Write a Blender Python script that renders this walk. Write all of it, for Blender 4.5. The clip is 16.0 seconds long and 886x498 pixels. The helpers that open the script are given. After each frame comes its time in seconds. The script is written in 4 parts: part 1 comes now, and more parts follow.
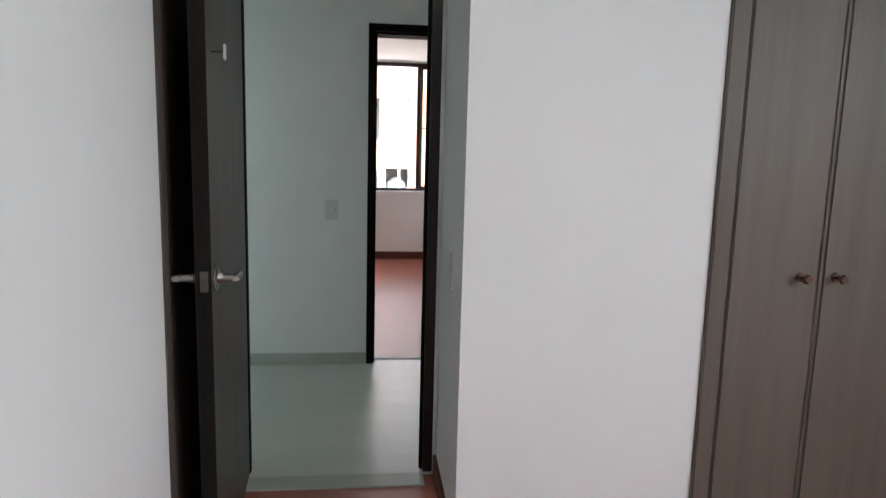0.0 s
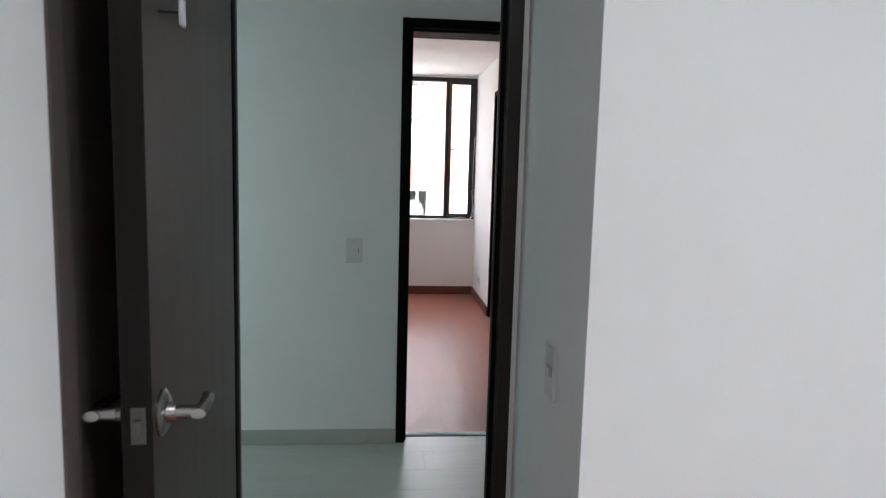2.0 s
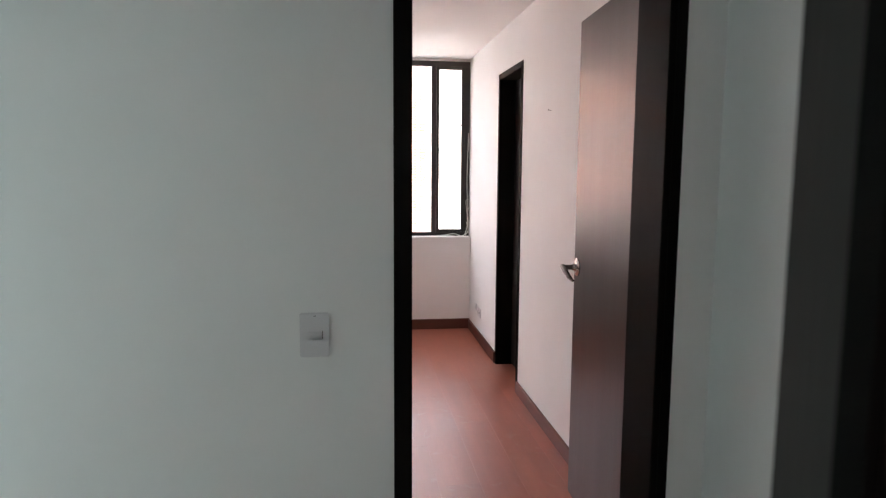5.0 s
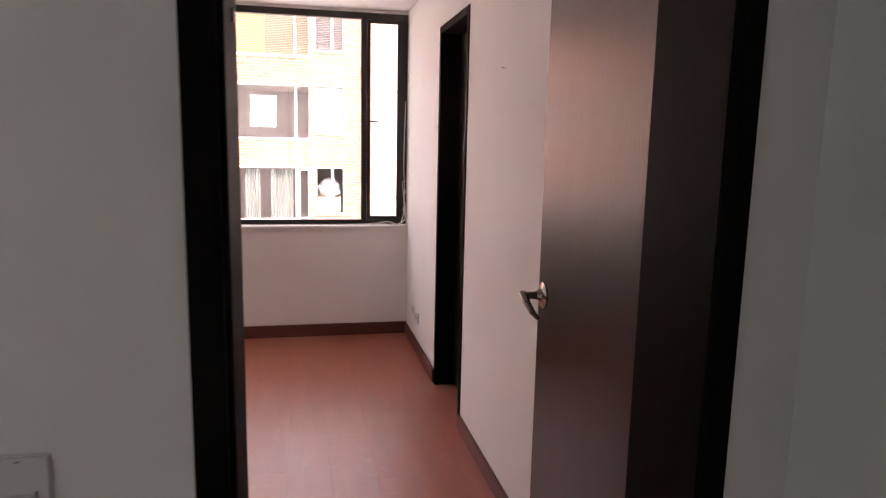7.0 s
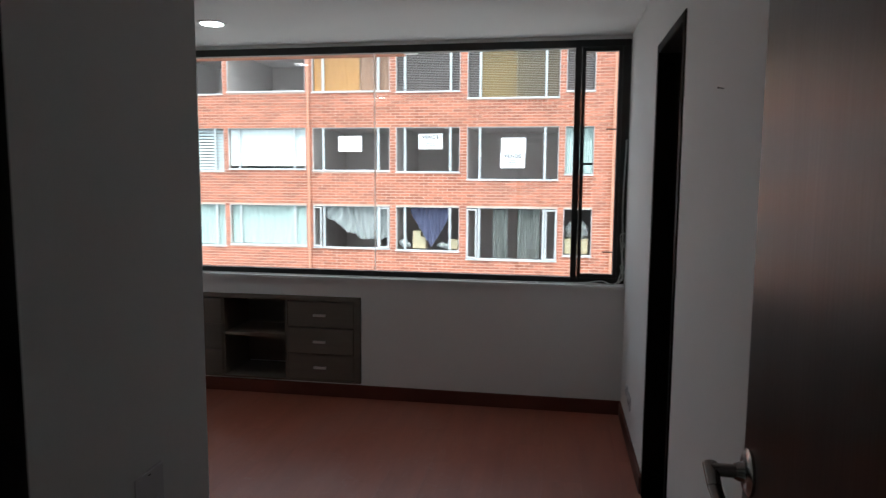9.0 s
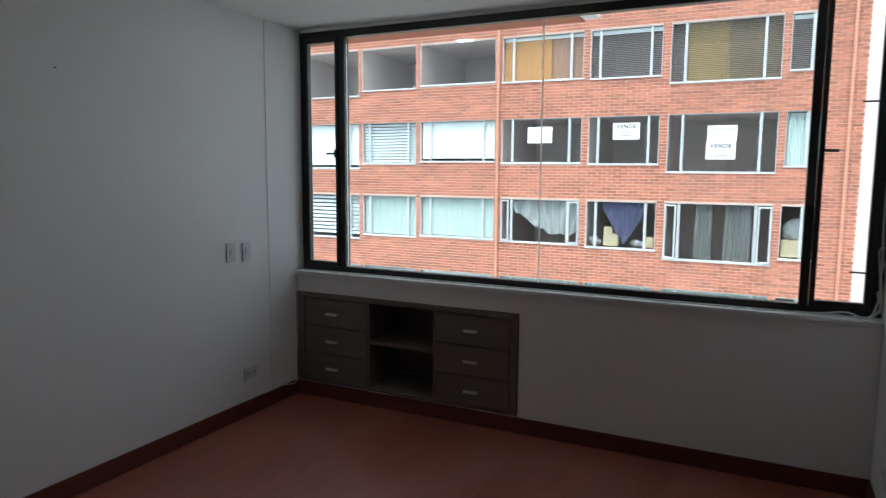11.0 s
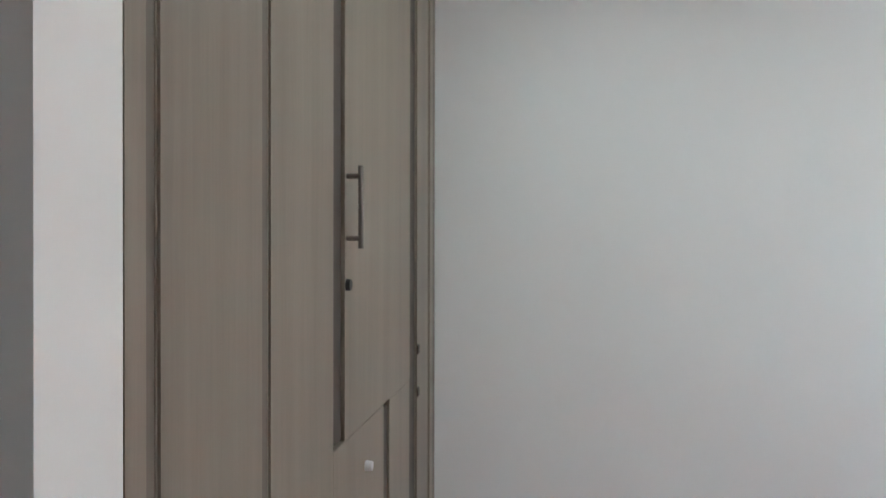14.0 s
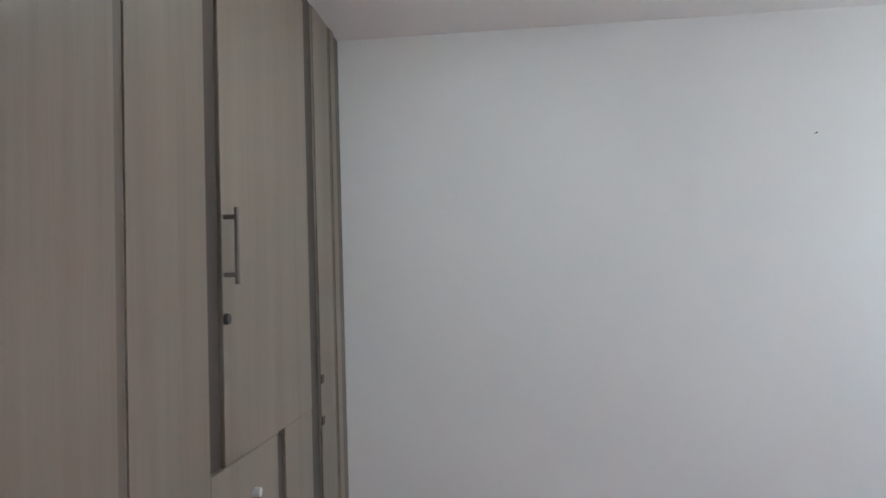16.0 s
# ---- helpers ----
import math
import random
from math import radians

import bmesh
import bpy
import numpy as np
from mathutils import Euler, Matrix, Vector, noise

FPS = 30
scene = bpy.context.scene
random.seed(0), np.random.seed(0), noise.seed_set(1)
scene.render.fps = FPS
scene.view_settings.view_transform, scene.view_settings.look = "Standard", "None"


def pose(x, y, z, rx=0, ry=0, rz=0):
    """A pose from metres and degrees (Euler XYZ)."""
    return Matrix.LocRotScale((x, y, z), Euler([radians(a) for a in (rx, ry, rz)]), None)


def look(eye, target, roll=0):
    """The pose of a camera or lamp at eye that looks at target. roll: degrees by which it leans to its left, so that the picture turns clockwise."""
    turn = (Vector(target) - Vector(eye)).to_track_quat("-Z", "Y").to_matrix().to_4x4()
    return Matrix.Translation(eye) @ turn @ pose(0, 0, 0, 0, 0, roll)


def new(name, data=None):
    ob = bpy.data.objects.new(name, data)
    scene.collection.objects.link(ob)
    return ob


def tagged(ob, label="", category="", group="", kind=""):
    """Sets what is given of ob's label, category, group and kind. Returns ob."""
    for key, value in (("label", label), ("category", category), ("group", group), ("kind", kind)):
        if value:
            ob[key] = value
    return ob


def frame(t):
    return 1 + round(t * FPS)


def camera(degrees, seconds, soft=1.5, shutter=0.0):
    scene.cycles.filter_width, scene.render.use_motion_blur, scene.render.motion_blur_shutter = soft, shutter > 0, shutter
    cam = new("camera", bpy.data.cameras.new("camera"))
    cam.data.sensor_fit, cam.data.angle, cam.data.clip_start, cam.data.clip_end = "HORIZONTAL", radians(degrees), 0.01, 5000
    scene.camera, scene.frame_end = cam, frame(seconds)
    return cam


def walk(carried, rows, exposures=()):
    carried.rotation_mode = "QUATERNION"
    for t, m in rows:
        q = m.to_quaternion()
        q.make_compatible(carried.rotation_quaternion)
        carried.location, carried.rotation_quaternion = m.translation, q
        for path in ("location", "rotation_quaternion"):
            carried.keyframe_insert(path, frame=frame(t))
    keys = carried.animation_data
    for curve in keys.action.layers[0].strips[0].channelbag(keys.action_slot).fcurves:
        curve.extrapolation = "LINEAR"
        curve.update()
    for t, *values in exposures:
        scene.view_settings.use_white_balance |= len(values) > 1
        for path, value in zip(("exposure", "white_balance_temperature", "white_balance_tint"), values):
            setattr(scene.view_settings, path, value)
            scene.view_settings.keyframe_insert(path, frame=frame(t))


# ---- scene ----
cam = camera(67.0, 16.0, soft=1.25, shutter=0.4)
PATH = [
    (0, (-0.001, -4.154, 1.378), (0.227, -2.189, 1.079), 1.5),
    (0.5, (-0.055, -3.983, 1.4), (0.221, -2.015, 1.177), 1.2),
    (1, (-0.064, -3.78, 1.385), (0.143, -1.815, 1.078), -0.1),
    (1.5, (-0.049, -3.517, 1.399), (0.075, -1.535, 1.163), 0.5),
    (2, (-0.083, -3.28, 1.395), (0.101, -1.302, 1.156), 1.5),
    (2.5, (-0.131, -3.023, 1.422), (0.163, -1.06, 1.176), -0.5),
    (3, (-0.104, -2.779, 1.405), (0.121, -0.809, 1.147), -0.3),
    (3.2, (-0.082, -2.668, 1.425), (0.113, -0.691, 1.191), -0.1),
    (5.3, (-0.112, -1.645, 1.437), (0.163, 0.322, 1.198), 0.4),
    (5.5, (-0.078, -1.51, 1.419), (0.209, 0.446, 1.111), 0.6),
    (6, (-0.062, -1.238, 1.427), (0.496, 0.641, 1.031), 2.0),
    (6.5, (0.005, -1.076, 1.43), (0.633, 0.77, 0.987), 1.4),
    (7, (0.149, -0.913, 1.456), (0.565, 1.018, 1.144), 1.2),
    (7.5, (0.248, -0.744, 1.46), (0.651, 1.184, 1.114), 0.8),
    (8, (0.305, -0.535, 1.493), (0.576, 1.434, 1.268), -0.5),
    (8.5, (0.412, -0.37, 1.501), (0.274, 1.615, 1.294), -1.3),
    (9, (0.512, -0.253, 1.504), (0.177, 1.708, 1.296), 0.4),
    (9.2, (0.525, -0.188, 1.51), (0.114, 1.757, 1.291), 0.3),
    (11.3, (0.42, 0.68, 1.501), (-0.533, 2.425, 1.287), 0.4),
    (11.5, (0.371, 0.773, 1.5), (-0.652, 2.479, 1.3), 0.3),
    (12, (0.285, 0.895, 1.493), (-1.129, 2.287, 1.243), -1.4),
    (12.5, (0.11, 0.912, 1.455), (-1.718, 1.684, 1.2), -0.0),
    (12.7, (0.072, 0.956, 1.434), (-1.848, 1.443, 1.16), 1.7),
    (13, (0.067, 0.993, 1.434), (-1.917, 1.137, 1.225), 0.6),
    (13.5, (0.112, 1.008, 1.445), (-1.886, 1.02, 1.345), -1.8),
    (14, (0.148, 1.086, 1.451), (-1.826, 0.768, 1.439), 0.1),
    (14.5, (0.181, 1.183, 1.449), (-1.776, 0.771, 1.504), 0.2),
    (15, (0.22, 1.232, 1.472), (-1.752, 0.898, 1.529), -0.6),
    (15.5, (0.243, 1.274, 1.463), (-1.737, 0.999, 1.533), -2.2),
    (16, (0.237, 1.297, 1.45), (-1.753, 1.107, 1.527), -1.8),
]
ROWS = [(t, look(eye, target, roll)) for t, eye, target, roll in PATH]
EXPOSURE = [(0, 4.1, 6200, 9), (0.5, 4.0, 6000, 5), (1.0, 4.05, 5950, 8), (1.5, 4.15, 5850, 7), (2.0, 4.22, 5950, 7), (2.5, 4.4, 6200, 10), (3.2, 4.55, 6300, 11), (5.3, 4.3, 6500, 16), (6.4, 4.35, 6900, 22), (7.0, 3.78, 7200, 30), (7.5, 3.4, 7050, 31), (8.0, 2.9, 6700, 31), (8.5, 2.3, 6000, 9), (9.0, 2.0, 5750, 2),
            (11.4, 1.75, 5600, 0), (12.0, 1.86, 5600, -1), (12.5, 2.65, 5500, -3), (13.0, 3.8, 5600, -3), (13.6, 3.9, 5650, -2), (14.6, 4.0, 5600, -1), (15.3, 3.92, 5550, 0), (16.0, 3.78, 5500, 1)]
walk(cam, ROWS, EXPOSURE)

# ---- daylight: an overcast sky, a broad weak sun, the near bedroom's window, a corridor fill lamp ----
world = bpy.data.worlds.new("overcast_sky")
scene.world = world
world.use_nodes = True
wn = world.node_tree
sky = wn.nodes.new("ShaderNodeTexSky")
sky.sky_type, sky.sun_disc = "NISHITA", False
sky.sun_elevation, sky.sun_rotation = radians(74), radians(180)
sky.dust_density, sky.ozone_density, sky.air_density = 3.0, 1.0, 1.0
grey = wn.nodes.new("ShaderNodeHueSaturation")
grey.inputs["Saturation"].default_value = 0.15
wn.links.new(sky.outputs[0], grey.inputs["Color"])
wn.links.new(grey.outputs[0], wn.nodes["Background"].inputs[0])
wn.nodes["Background"].inputs[1].default_value = 0.15

sun_data = bpy.data.lights.new("sun", "SUN")
sun_data.energy, sun_data.angle, sun_data.color = 1.4, radians(25), (1.0, 0.96, 0.9)
sun = new("sun", sun_data)
sun.matrix_world = look((0, -17.2, 60), (0, 0, 0))


def area_lamp(name, eye, target, w, h, power, colour):
    data = bpy.data.lights.new(name, "AREA")
    data.shape, data.size, data.size_y, data.energy, data.color = "RECTANGLE", w, h, power, colour
    ob = new(name, data)
    ob.matrix_world = look(eye, target)
    return ob


# Stands at the unseen bedroom window, tilted up to brighten the wall tops.
area_lamp("bedroom_window_light", (2.86, -4.3, 1.75), (1.5, -4.15, 4.7), 1.1, 1.05, 2.05, (0.78, 0.94, 1.0))
# Fill lamp added to brighten the corridor, set in a made-up opening.
area_lamp("corridor_fill_light", (-2.745, -1.44, 1.0), (-2.4, 0, 0.9), 0.22, 1.9, 1.2, (0.74, 1.0, 0.98))


# ---- materials ----
def nodes_of(name):
    m = bpy.data.materials.new(name)
    m.use_nodes = True
    return m, m.node_tree, m.node_tree.nodes["Principled BSDF"]


def surface(name, a, b, rough=0.6, metal=0.0, scale=(3, 3, 3), fine=60.0, bump=0.1, spread=0.25, jitter=0.0, coat=0.0, island=0.0, spec=0.5, grain=0.07):
    """Two tones mixed by a stretched noise, a fine grain, varied roughness and a light bump."""
    m, nt, bsdf = nodes_of(name)
    N, L = nt.nodes.new, nt.links.new
    tc, mp = N("ShaderNodeTexCoord"), N("ShaderNodeMapping")
    L(tc.outputs["Object"], mp.inputs["Vector"])
    mp.inputs["Scale"].default_value = scale
    info = N("ShaderNodeObjectInfo")
    if jitter:
        mul = N("ShaderNodeVectorMath")
        mul.operation = "SCALE"
        mul.inputs[0].default_value = (37.0, 23.0, 51.0)
        L(info.outputs["Random"], mul.inputs["Scale"])
        L(mul.outputs[0], mp.inputs["Location"])
    big = N("ShaderNodeTexNoise")
    big.inputs["Scale"].default_value, big.inputs["Detail"].default_value, big.inputs["Roughness"].default_value = 1.0, 6.0, 0.6
    L(mp.outputs[0], big.inputs["Vector"])
    small = N("ShaderNodeTexNoise")
    small.inputs["Scale"].default_value, small.inputs["Detail"].default_value = fine, 3.0
    L(mp.outputs[0], small.inputs["Vector"])
    ramp = N("ShaderNodeMapRange")
    ramp.inputs["From Min"].default_value, ramp.inputs["From Max"].default_value = 0.5 - spread, 0.5 + spread
    L(big.outputs["Fac"], ramp.inputs["Value"])
    mix = N("ShaderNodeMix")
    mix.data_type = "RGBA"
    mix.inputs[6].default_value, mix.inputs[7].default_value = (*a, 1), (*b, 1)
    L(ramp.outputs[0], mix.inputs[0])
    hue = N("ShaderNodeHueSaturation")
    L(mix.outputs[2], hue.inputs["Color"])
    val = N("ShaderNodeMapRange")
    val.inputs["To Min"].default_value, val.inputs["To Max"].default_value = 1 - grain, 1 + grain
    L(small.outputs["Fac"], val.inputs["Value"])
    last = val.outputs[0]
    if jitter or island:
        vary = N("ShaderNodeMapRange")
        k = jitter or island
        vary.inputs["To Min"].default_value, vary.inputs["To Max"].default_value = 1 - k, 1 + k
        if island:
            L(N("ShaderNodeNewGeometry").outputs["Random Per Island"], vary.inputs["Value"])
        else:
            L(info.outputs["Random"], vary.inputs["Value"])
        m2 = N("ShaderNodeMath")
        m2.operation = "MULTIPLY"
        L(last, m2.inputs[0])
        L(vary.outputs[0], m2.inputs[1])
        last = m2.outputs[0]
    L(last, hue.inputs["Value"])
    L(hue.outputs[0], bsdf.inputs["Base Color"])
    rr = N("ShaderNodeMapRange")
    rr.inputs["To Min"].default_value, rr.inputs["To Max"].default_value = max(0.02, rough - 0.07), min(1, rough + 0.07)
    L(big.outputs["Fac"], rr.inputs["Value"])
    L(rr.outputs[0], bsdf.inputs["Roughness"])
    bsdf.inputs["Metallic"].default_value = metal
    bsdf.inputs["Specular IOR Level"].default_value = spec
    bsdf.inputs["Coat Weight"].default_value = coat
    bsdf.inputs["Coat Roughness"].default_value = 0.25
    if bump:
        bp = N("ShaderNodeBump")
        bp.inputs["Strength"].default_value, bp.inputs["Distance"].default_value = bump, 0.002
        L(small.outputs["Fac"], bp.inputs["Height"])
        L(bp.outputs[0], bsdf.inputs["Normal"])
    return m


def clear_glass(name, tint=(1, 1, 1), rough=0.0):
    m, nt, bsdf = nodes_of(name)
    bsdf.inputs["Base Color"].default_value = (*tint, 1)
    bsdf.inputs["Transmission Weight"].default_value = 1.0
    bsdf.inputs["Roughness"].default_value = rough
    bsdf.inputs["IOR"].default_value = 1.45
    return m


def lamp_face(name, colour, strength):
    m, nt, bsdf = nodes_of(name)
    bsdf.inputs["Emission Color"].default_value = (*colour, 1)
    bsdf.inputs["Emission Strength"].default_value = strength
    return m


PAINT = surface("white_wall_paint", (0.82, 0.82, 0.81), (0.87, 0.87, 0.86), 0.72, scale=(1.3, 1.3, 1.3), fine=150, bump=0.012, grain=0.012)
CEIL = surface("ceiling_paint", (0.84, 0.84, 0.83), (0.89, 0.89, 0.88), 0.8, scale=(1, 1, 1), fine=120, bump=0.05, grain=0.015)
DARK = surface("dark_stained_wood", (0.0170, 0.0105, 0.0086), (0.025, 0.0154, 0.0122), 0.33, scale=(9, 9, 0.7), fine=14, bump=0.12, spec=0.34)
DARKB = surface("dark_brown_veneer", (0.095, 0.075, 0.066), (0.125, 0.10, 0.088), 0.42, scale=(9, 9, 0.7), fine=14, bump=0.12)
DARKF = surface("dark_frame_wood", (0.006, 0.005, 0.0045), (0.010, 0.008, 0.0072), 0.6, scale=(9, 9, 0.8), fine=14, bump=0.12, spec=0.05)
JAMBW = surface("dark_jamb_wood", (0.006, 0.005, 0.0047), (0.010, 0.0082, 0.0075), 0.6, scale=(9, 9, 0.8), fine=14, bump=0.05, spec=0.05)
EDGESHADE = surface("door_edge_shade", (0.014, 0.012, 0.0105), (0.021, 0.018, 0.016), 0.6, scale=(9, 9, 0.8), fine=14, bump=0.1, spec=0.03)
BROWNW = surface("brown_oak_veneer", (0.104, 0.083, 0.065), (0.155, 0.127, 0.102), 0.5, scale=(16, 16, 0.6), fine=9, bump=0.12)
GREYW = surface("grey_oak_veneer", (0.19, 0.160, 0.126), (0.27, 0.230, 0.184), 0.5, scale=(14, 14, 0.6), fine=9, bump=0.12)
GREYD = surface("grey_oak_cabinet", (0.135, 0.112, 0.09), (0.185, 0.155, 0.125), 0.5, scale=(0.8, 14, 14), fine=9, bump=0.12)
REDF = surface("red_brown_laminate", (0.30, 0.088, 0.052), (0.40, 0.128, 0.078), 0.38, scale=(11, 1.3, 11), fine=11, bump=0.03, jitter=0.02, grain=0.035)


def dusty(m, dust, amount):
    """Cloudy dust and short scuffs over a floor, in world space, which also dull its gloss."""
    nt = m.node_tree
    N, L = nt.nodes.new, nt.links.new
    bsdf = nt.nodes["Principled BSDF"]
    base, gloss = bsdf.inputs["Base Color"].links[0].from_socket, bsdf.inputs["Roughness"].links[0].from_socket
    geo = N("ShaderNodeNewGeometry")
    layers = []
    for scale, detail, twist, lo, hi in ((1.1, 5.0, 0.8, 0.48, 0.72), (7.0, 4.0, 2.5, 0.60, 0.74)):
        tex = N("ShaderNodeTexNoise")
        tex.inputs["Scale"].default_value, tex.inputs["Detail"].default_value, tex.inputs["Distortion"].default_value = scale, detail, twist
        L(geo.outputs["Position"], tex.inputs["Vector"])
        cut = N("ShaderNodeMapRange")
        cut.inputs["From Min"].default_value, cut.inputs["From Max"].default_value = lo, hi
        L(tex.outputs["Fac"], cut.inputs["Value"])
        layers.append(cut.outputs[0])
    both = N("ShaderNodeMath")
    both.operation = "MULTIPLY_ADD"
    L(layers[1], both.inputs[0])
    both.inputs[1].default_value = 0.55
    half = N("ShaderNodeMath")
    half.operation, half.inputs[1].default_value = "MULTIPLY", 0.45
    L(layers[0], half.inputs[0])
    L(half.outputs[0], both.inputs[2])
    fac = N("ShaderNodeMath")
    fac.operation, fac.use_clamp, fac.inputs[1].default_value = "MULTIPLY", True, amount
    L(both.outputs[0], fac.inputs[0])
    mix = N("ShaderNodeMix")
    mix.data_type = "RGBA"
    mix.inputs[7].default_value = (*dust, 1)
    L(fac.outputs[0], mix.inputs[0])
    L(base, mix.inputs[6])
    L(mix.outputs[2], bsdf.inputs["Base Color"])
    dull = N("ShaderNodeMath")
    dull.operation, dull.inputs[1].default_value = "MULTIPLY_ADD", 0.35
    L(fac.outputs[0], dull.inputs[0])
    L(gloss, dull.inputs[2])
    L(dull.outputs[0], bsdf.inputs["Roughness"])


dusty(REDF, (0.48, 0.35, 0.31), 0.36)
REDB = surface("red_brown_baseboard", (0.105, 0.028, 0.018), (0.145, 0.041, 0.026), 0.5, scale=(2, 2, 14), fine=9, bump=0.06)
PALEF = surface("pale_ash_laminate", (0.55, 0.56, 0.515), (0.64, 0.65, 0.60), 0.33, scale=(0.9, 10, 10), fine=7, bump=0.02, jitter=0.015)
PALEB = surface("pale_baseboard", (0.42, 0.43, 0.39), (0.5, 0.51, 0.47), 0.45, scale=(1, 10, 10), fine=9, bump=0.05)
CHROME = surface("brushed_nickel", (0.34, 0.325, 0.31), (0.42, 0.40, 0.385), 0.24, metal=1.0, scale=(8, 8, 8), fine=50, bump=0.03)
BRONZE = surface("old_brass", (0.10, 0.058, 0.044), (0.18, 0.11, 0.085), 0.32, metal=1.0, scale=(20, 20, 20), fine=50, bump=0.06)
ALU = surface("satin_aluminium", (0.72, 0.72, 0.70), (0.78, 0.78, 0.76), 0.38, metal=0.45, scale=(8, 8, 8), fine=40, bump=0.03)
PEWTER = surface("dark_pewter", (0.09, 0.082, 0.075), (0.14, 0.128, 0.118), 0.4, metal=0.6, scale=(8, 8, 8), fine=40, bump=0.03)
DULL = surface("dull_grey_metal", (0.17, 0.15, 0.135), (0.23, 0.205, 0.185), 0.5, metal=0.3, scale=(8, 8, 8), fine=40, bump=0.03)
PLATE = surface("ivory_plastic", (0.67, 0.66, 0.675), (0.72, 0.71, 0.725), 0.38, scale=(6, 6, 6), fine=60, bump=0.02)
SOCKET = surface("dark_socket", (0.03, 0.03, 0.03), (0.05, 0.05, 0.05), 0.5, bump=0.0)
BLACKAL = surface("black_window_frame", (0.012, 0.011, 0.011), (0.022, 0.02, 0.019), 0.42, scale=(5, 5, 5), fine=60, bump=0.05)
GLASS = clear_glass("window_glass")
SEAL = surface("clear_silicone", (0.86, 0.82, 0.79), (0.92, 0.88, 0.85), 0.3, bump=0.0)
SEAL.node_tree.nodes["Principled BSDF"].inputs["Transmission Weight"].default_value = 0.85
SEAL.node_tree.nodes["Principled BSDF"].inputs["IOR"].default_value = 1.1
CABLE = surface("white_cable", (0.6, 0.6, 0.58), (0.7, 0.7, 0.67), 0.5, bump=0.0)
MORTAR = surface("mortar", (0.62, 0.43, 0.34), (0.72, 0.53, 0.43), 0.9, scale=(2, 2, 2), fine=60, bump=0.3)
BRICK = surface("orange_brick", (0.34, 0.120, 0.068), (0.46, 0.18, 0.108), 0.85, scale=(0.5, 0.5, 1.2), fine=40, bump=0.3, island=0.26)
WHITEAL = surface("white_aluminium", (0.50, 0.52, 0.52), (0.59, 0.61, 0.61), 0.45, scale=(3, 3, 3), fine=40, bump=0.02)
FLATIN = surface("far_room_plaster", (0.62, 0.54, 0.52), (0.70, 0.62, 0.60), 0.8, scale=(1, 1, 1), fine=30, bump=0.05)
FARGLASS = clear_glass("far_glass", (0.93, 0.98, 0.97))
FARGLASS.node_tree.nodes["Principled BSDF"].inputs["IOR"].default_value = 1.22
CONC = surface("painted_soffit", (0.36, 0.115, 0.052), (0.44, 0.155, 0.078), 0.85, scale=(2, 2, 2), fine=50, bump=0.2)
PIPE = surface("painted_pipe", (0.50, 0.24, 0.15), (0.58, 0.30, 0.20), 0.6, scale=(2, 2, 2), fine=30, bump=0.1)
BOUNCEGROUND = surface("pale_bounce_ground", (0.26, 0.25, 0.24), (0.33, 0.32, 0.30), 0.9, scale=(0.4, 0.4, 0.4), fine=60, bump=0.3)
RENDER = surface("pale_render", (0.72, 0.71, 0.68), (0.8, 0.79, 0.76), 0.85, scale=(0.7, 0.7, 0.7), fine=30, bump=0.15)
PAPER = surface("white_paper", (0.8, 0.8, 0.79), (0.86, 0.86, 0.85), 0.7, bump=0.0)
INK = surface("black_ink", (0.03, 0.03, 0.035), (0.05, 0.05, 0.05), 0.7, bump=0.0)
PALEINK = surface("faded_ink", (0.36, 0.33, 0.32), (0.42, 0.38, 0.37), 0.7, bump=0.0)
LAMP = lamp_face("lit_lamp_face", (0.98, 1.0, 0.95), 5.4)


def cloth(name, a, b):
    return surface(name, a, b, 0.85, scale=(9, 2, 0.8), fine=30, bump=0.1)


# ---- mesh helpers ----
INV = {}


def box(bm, x0, y0, z0, x1, y1, z1, bev=0.0):
    v = [bm.verts.new((x, y, z)) for z in (z0, z1) for x, y in ((x0, y0), (x1, y0), (x1, y1), (x0, y1))]
    f = [bm.faces.new([v[i] for i in q]) for q in ((3, 2, 1, 0), (4, 5, 6, 7), (0, 1, 5, 4), (1, 2, 6, 5), (2, 3, 7, 6), (3, 0, 4, 7))]
    if bev:
        edges = list({e for q in f for e in q.edges})
        bmesh.ops.bevel(bm, geom=edges, offset=bev, segments=2, affect="EDGES", clamp_overlap=True)
    return bm


def boxes(*specs, bev=0.0):
    bm = bmesh.new()
    for s in specs:
        box(bm, *s, bev=bev)
    return bm


def tube(bm, a, b, r0, r1=None, n=16, squash=1.0):
    """A capped, slightly conical bar from a to b."""
    a, b = Vector(a), Vector(b)
    r1 = r0 if r1 is None else r1
    m = Matrix.Translation((a + b) / 2) @ (b - a).to_track_quat("Z", "Y").to_matrix().to_4x4() @ Matrix.Diagonal((1, squash, 1, 1))
    bmesh.ops.create_cone(bm, cap_ends=True, segments=n, radius1=r0, radius2=r1, depth=(b - a).length, matrix=m)
    return bm


def tubes(*specs):
    bm = bmesh.new()
    for s in specs:
        tube(bm, *s)
    return bm


def link_mesh(name, bm, material, smooth=False):
    me = bpy.data.meshes.new(name)
    bmesh.ops.recalc_face_normals(bm, faces=bm.faces[:])
    bm.to_mesh(me)
    bm.free()
    me.materials.append(material)
    if smooth:
        me.polygons.foreach_set("use_smooth", [True] * len(me.polygons))
        me.set_sharp_from_angle(angle=radians(35))
    return new(name, me)


def part(name, bm, material, parent, label="", smooth=False):
    ob = link_mesh(name, bm, material, smooth)
    ob.parent = parent
    ob.matrix_parent_inverse = INV.get(parent.name, Matrix.Identity(4))
    return tagged(ob, label)


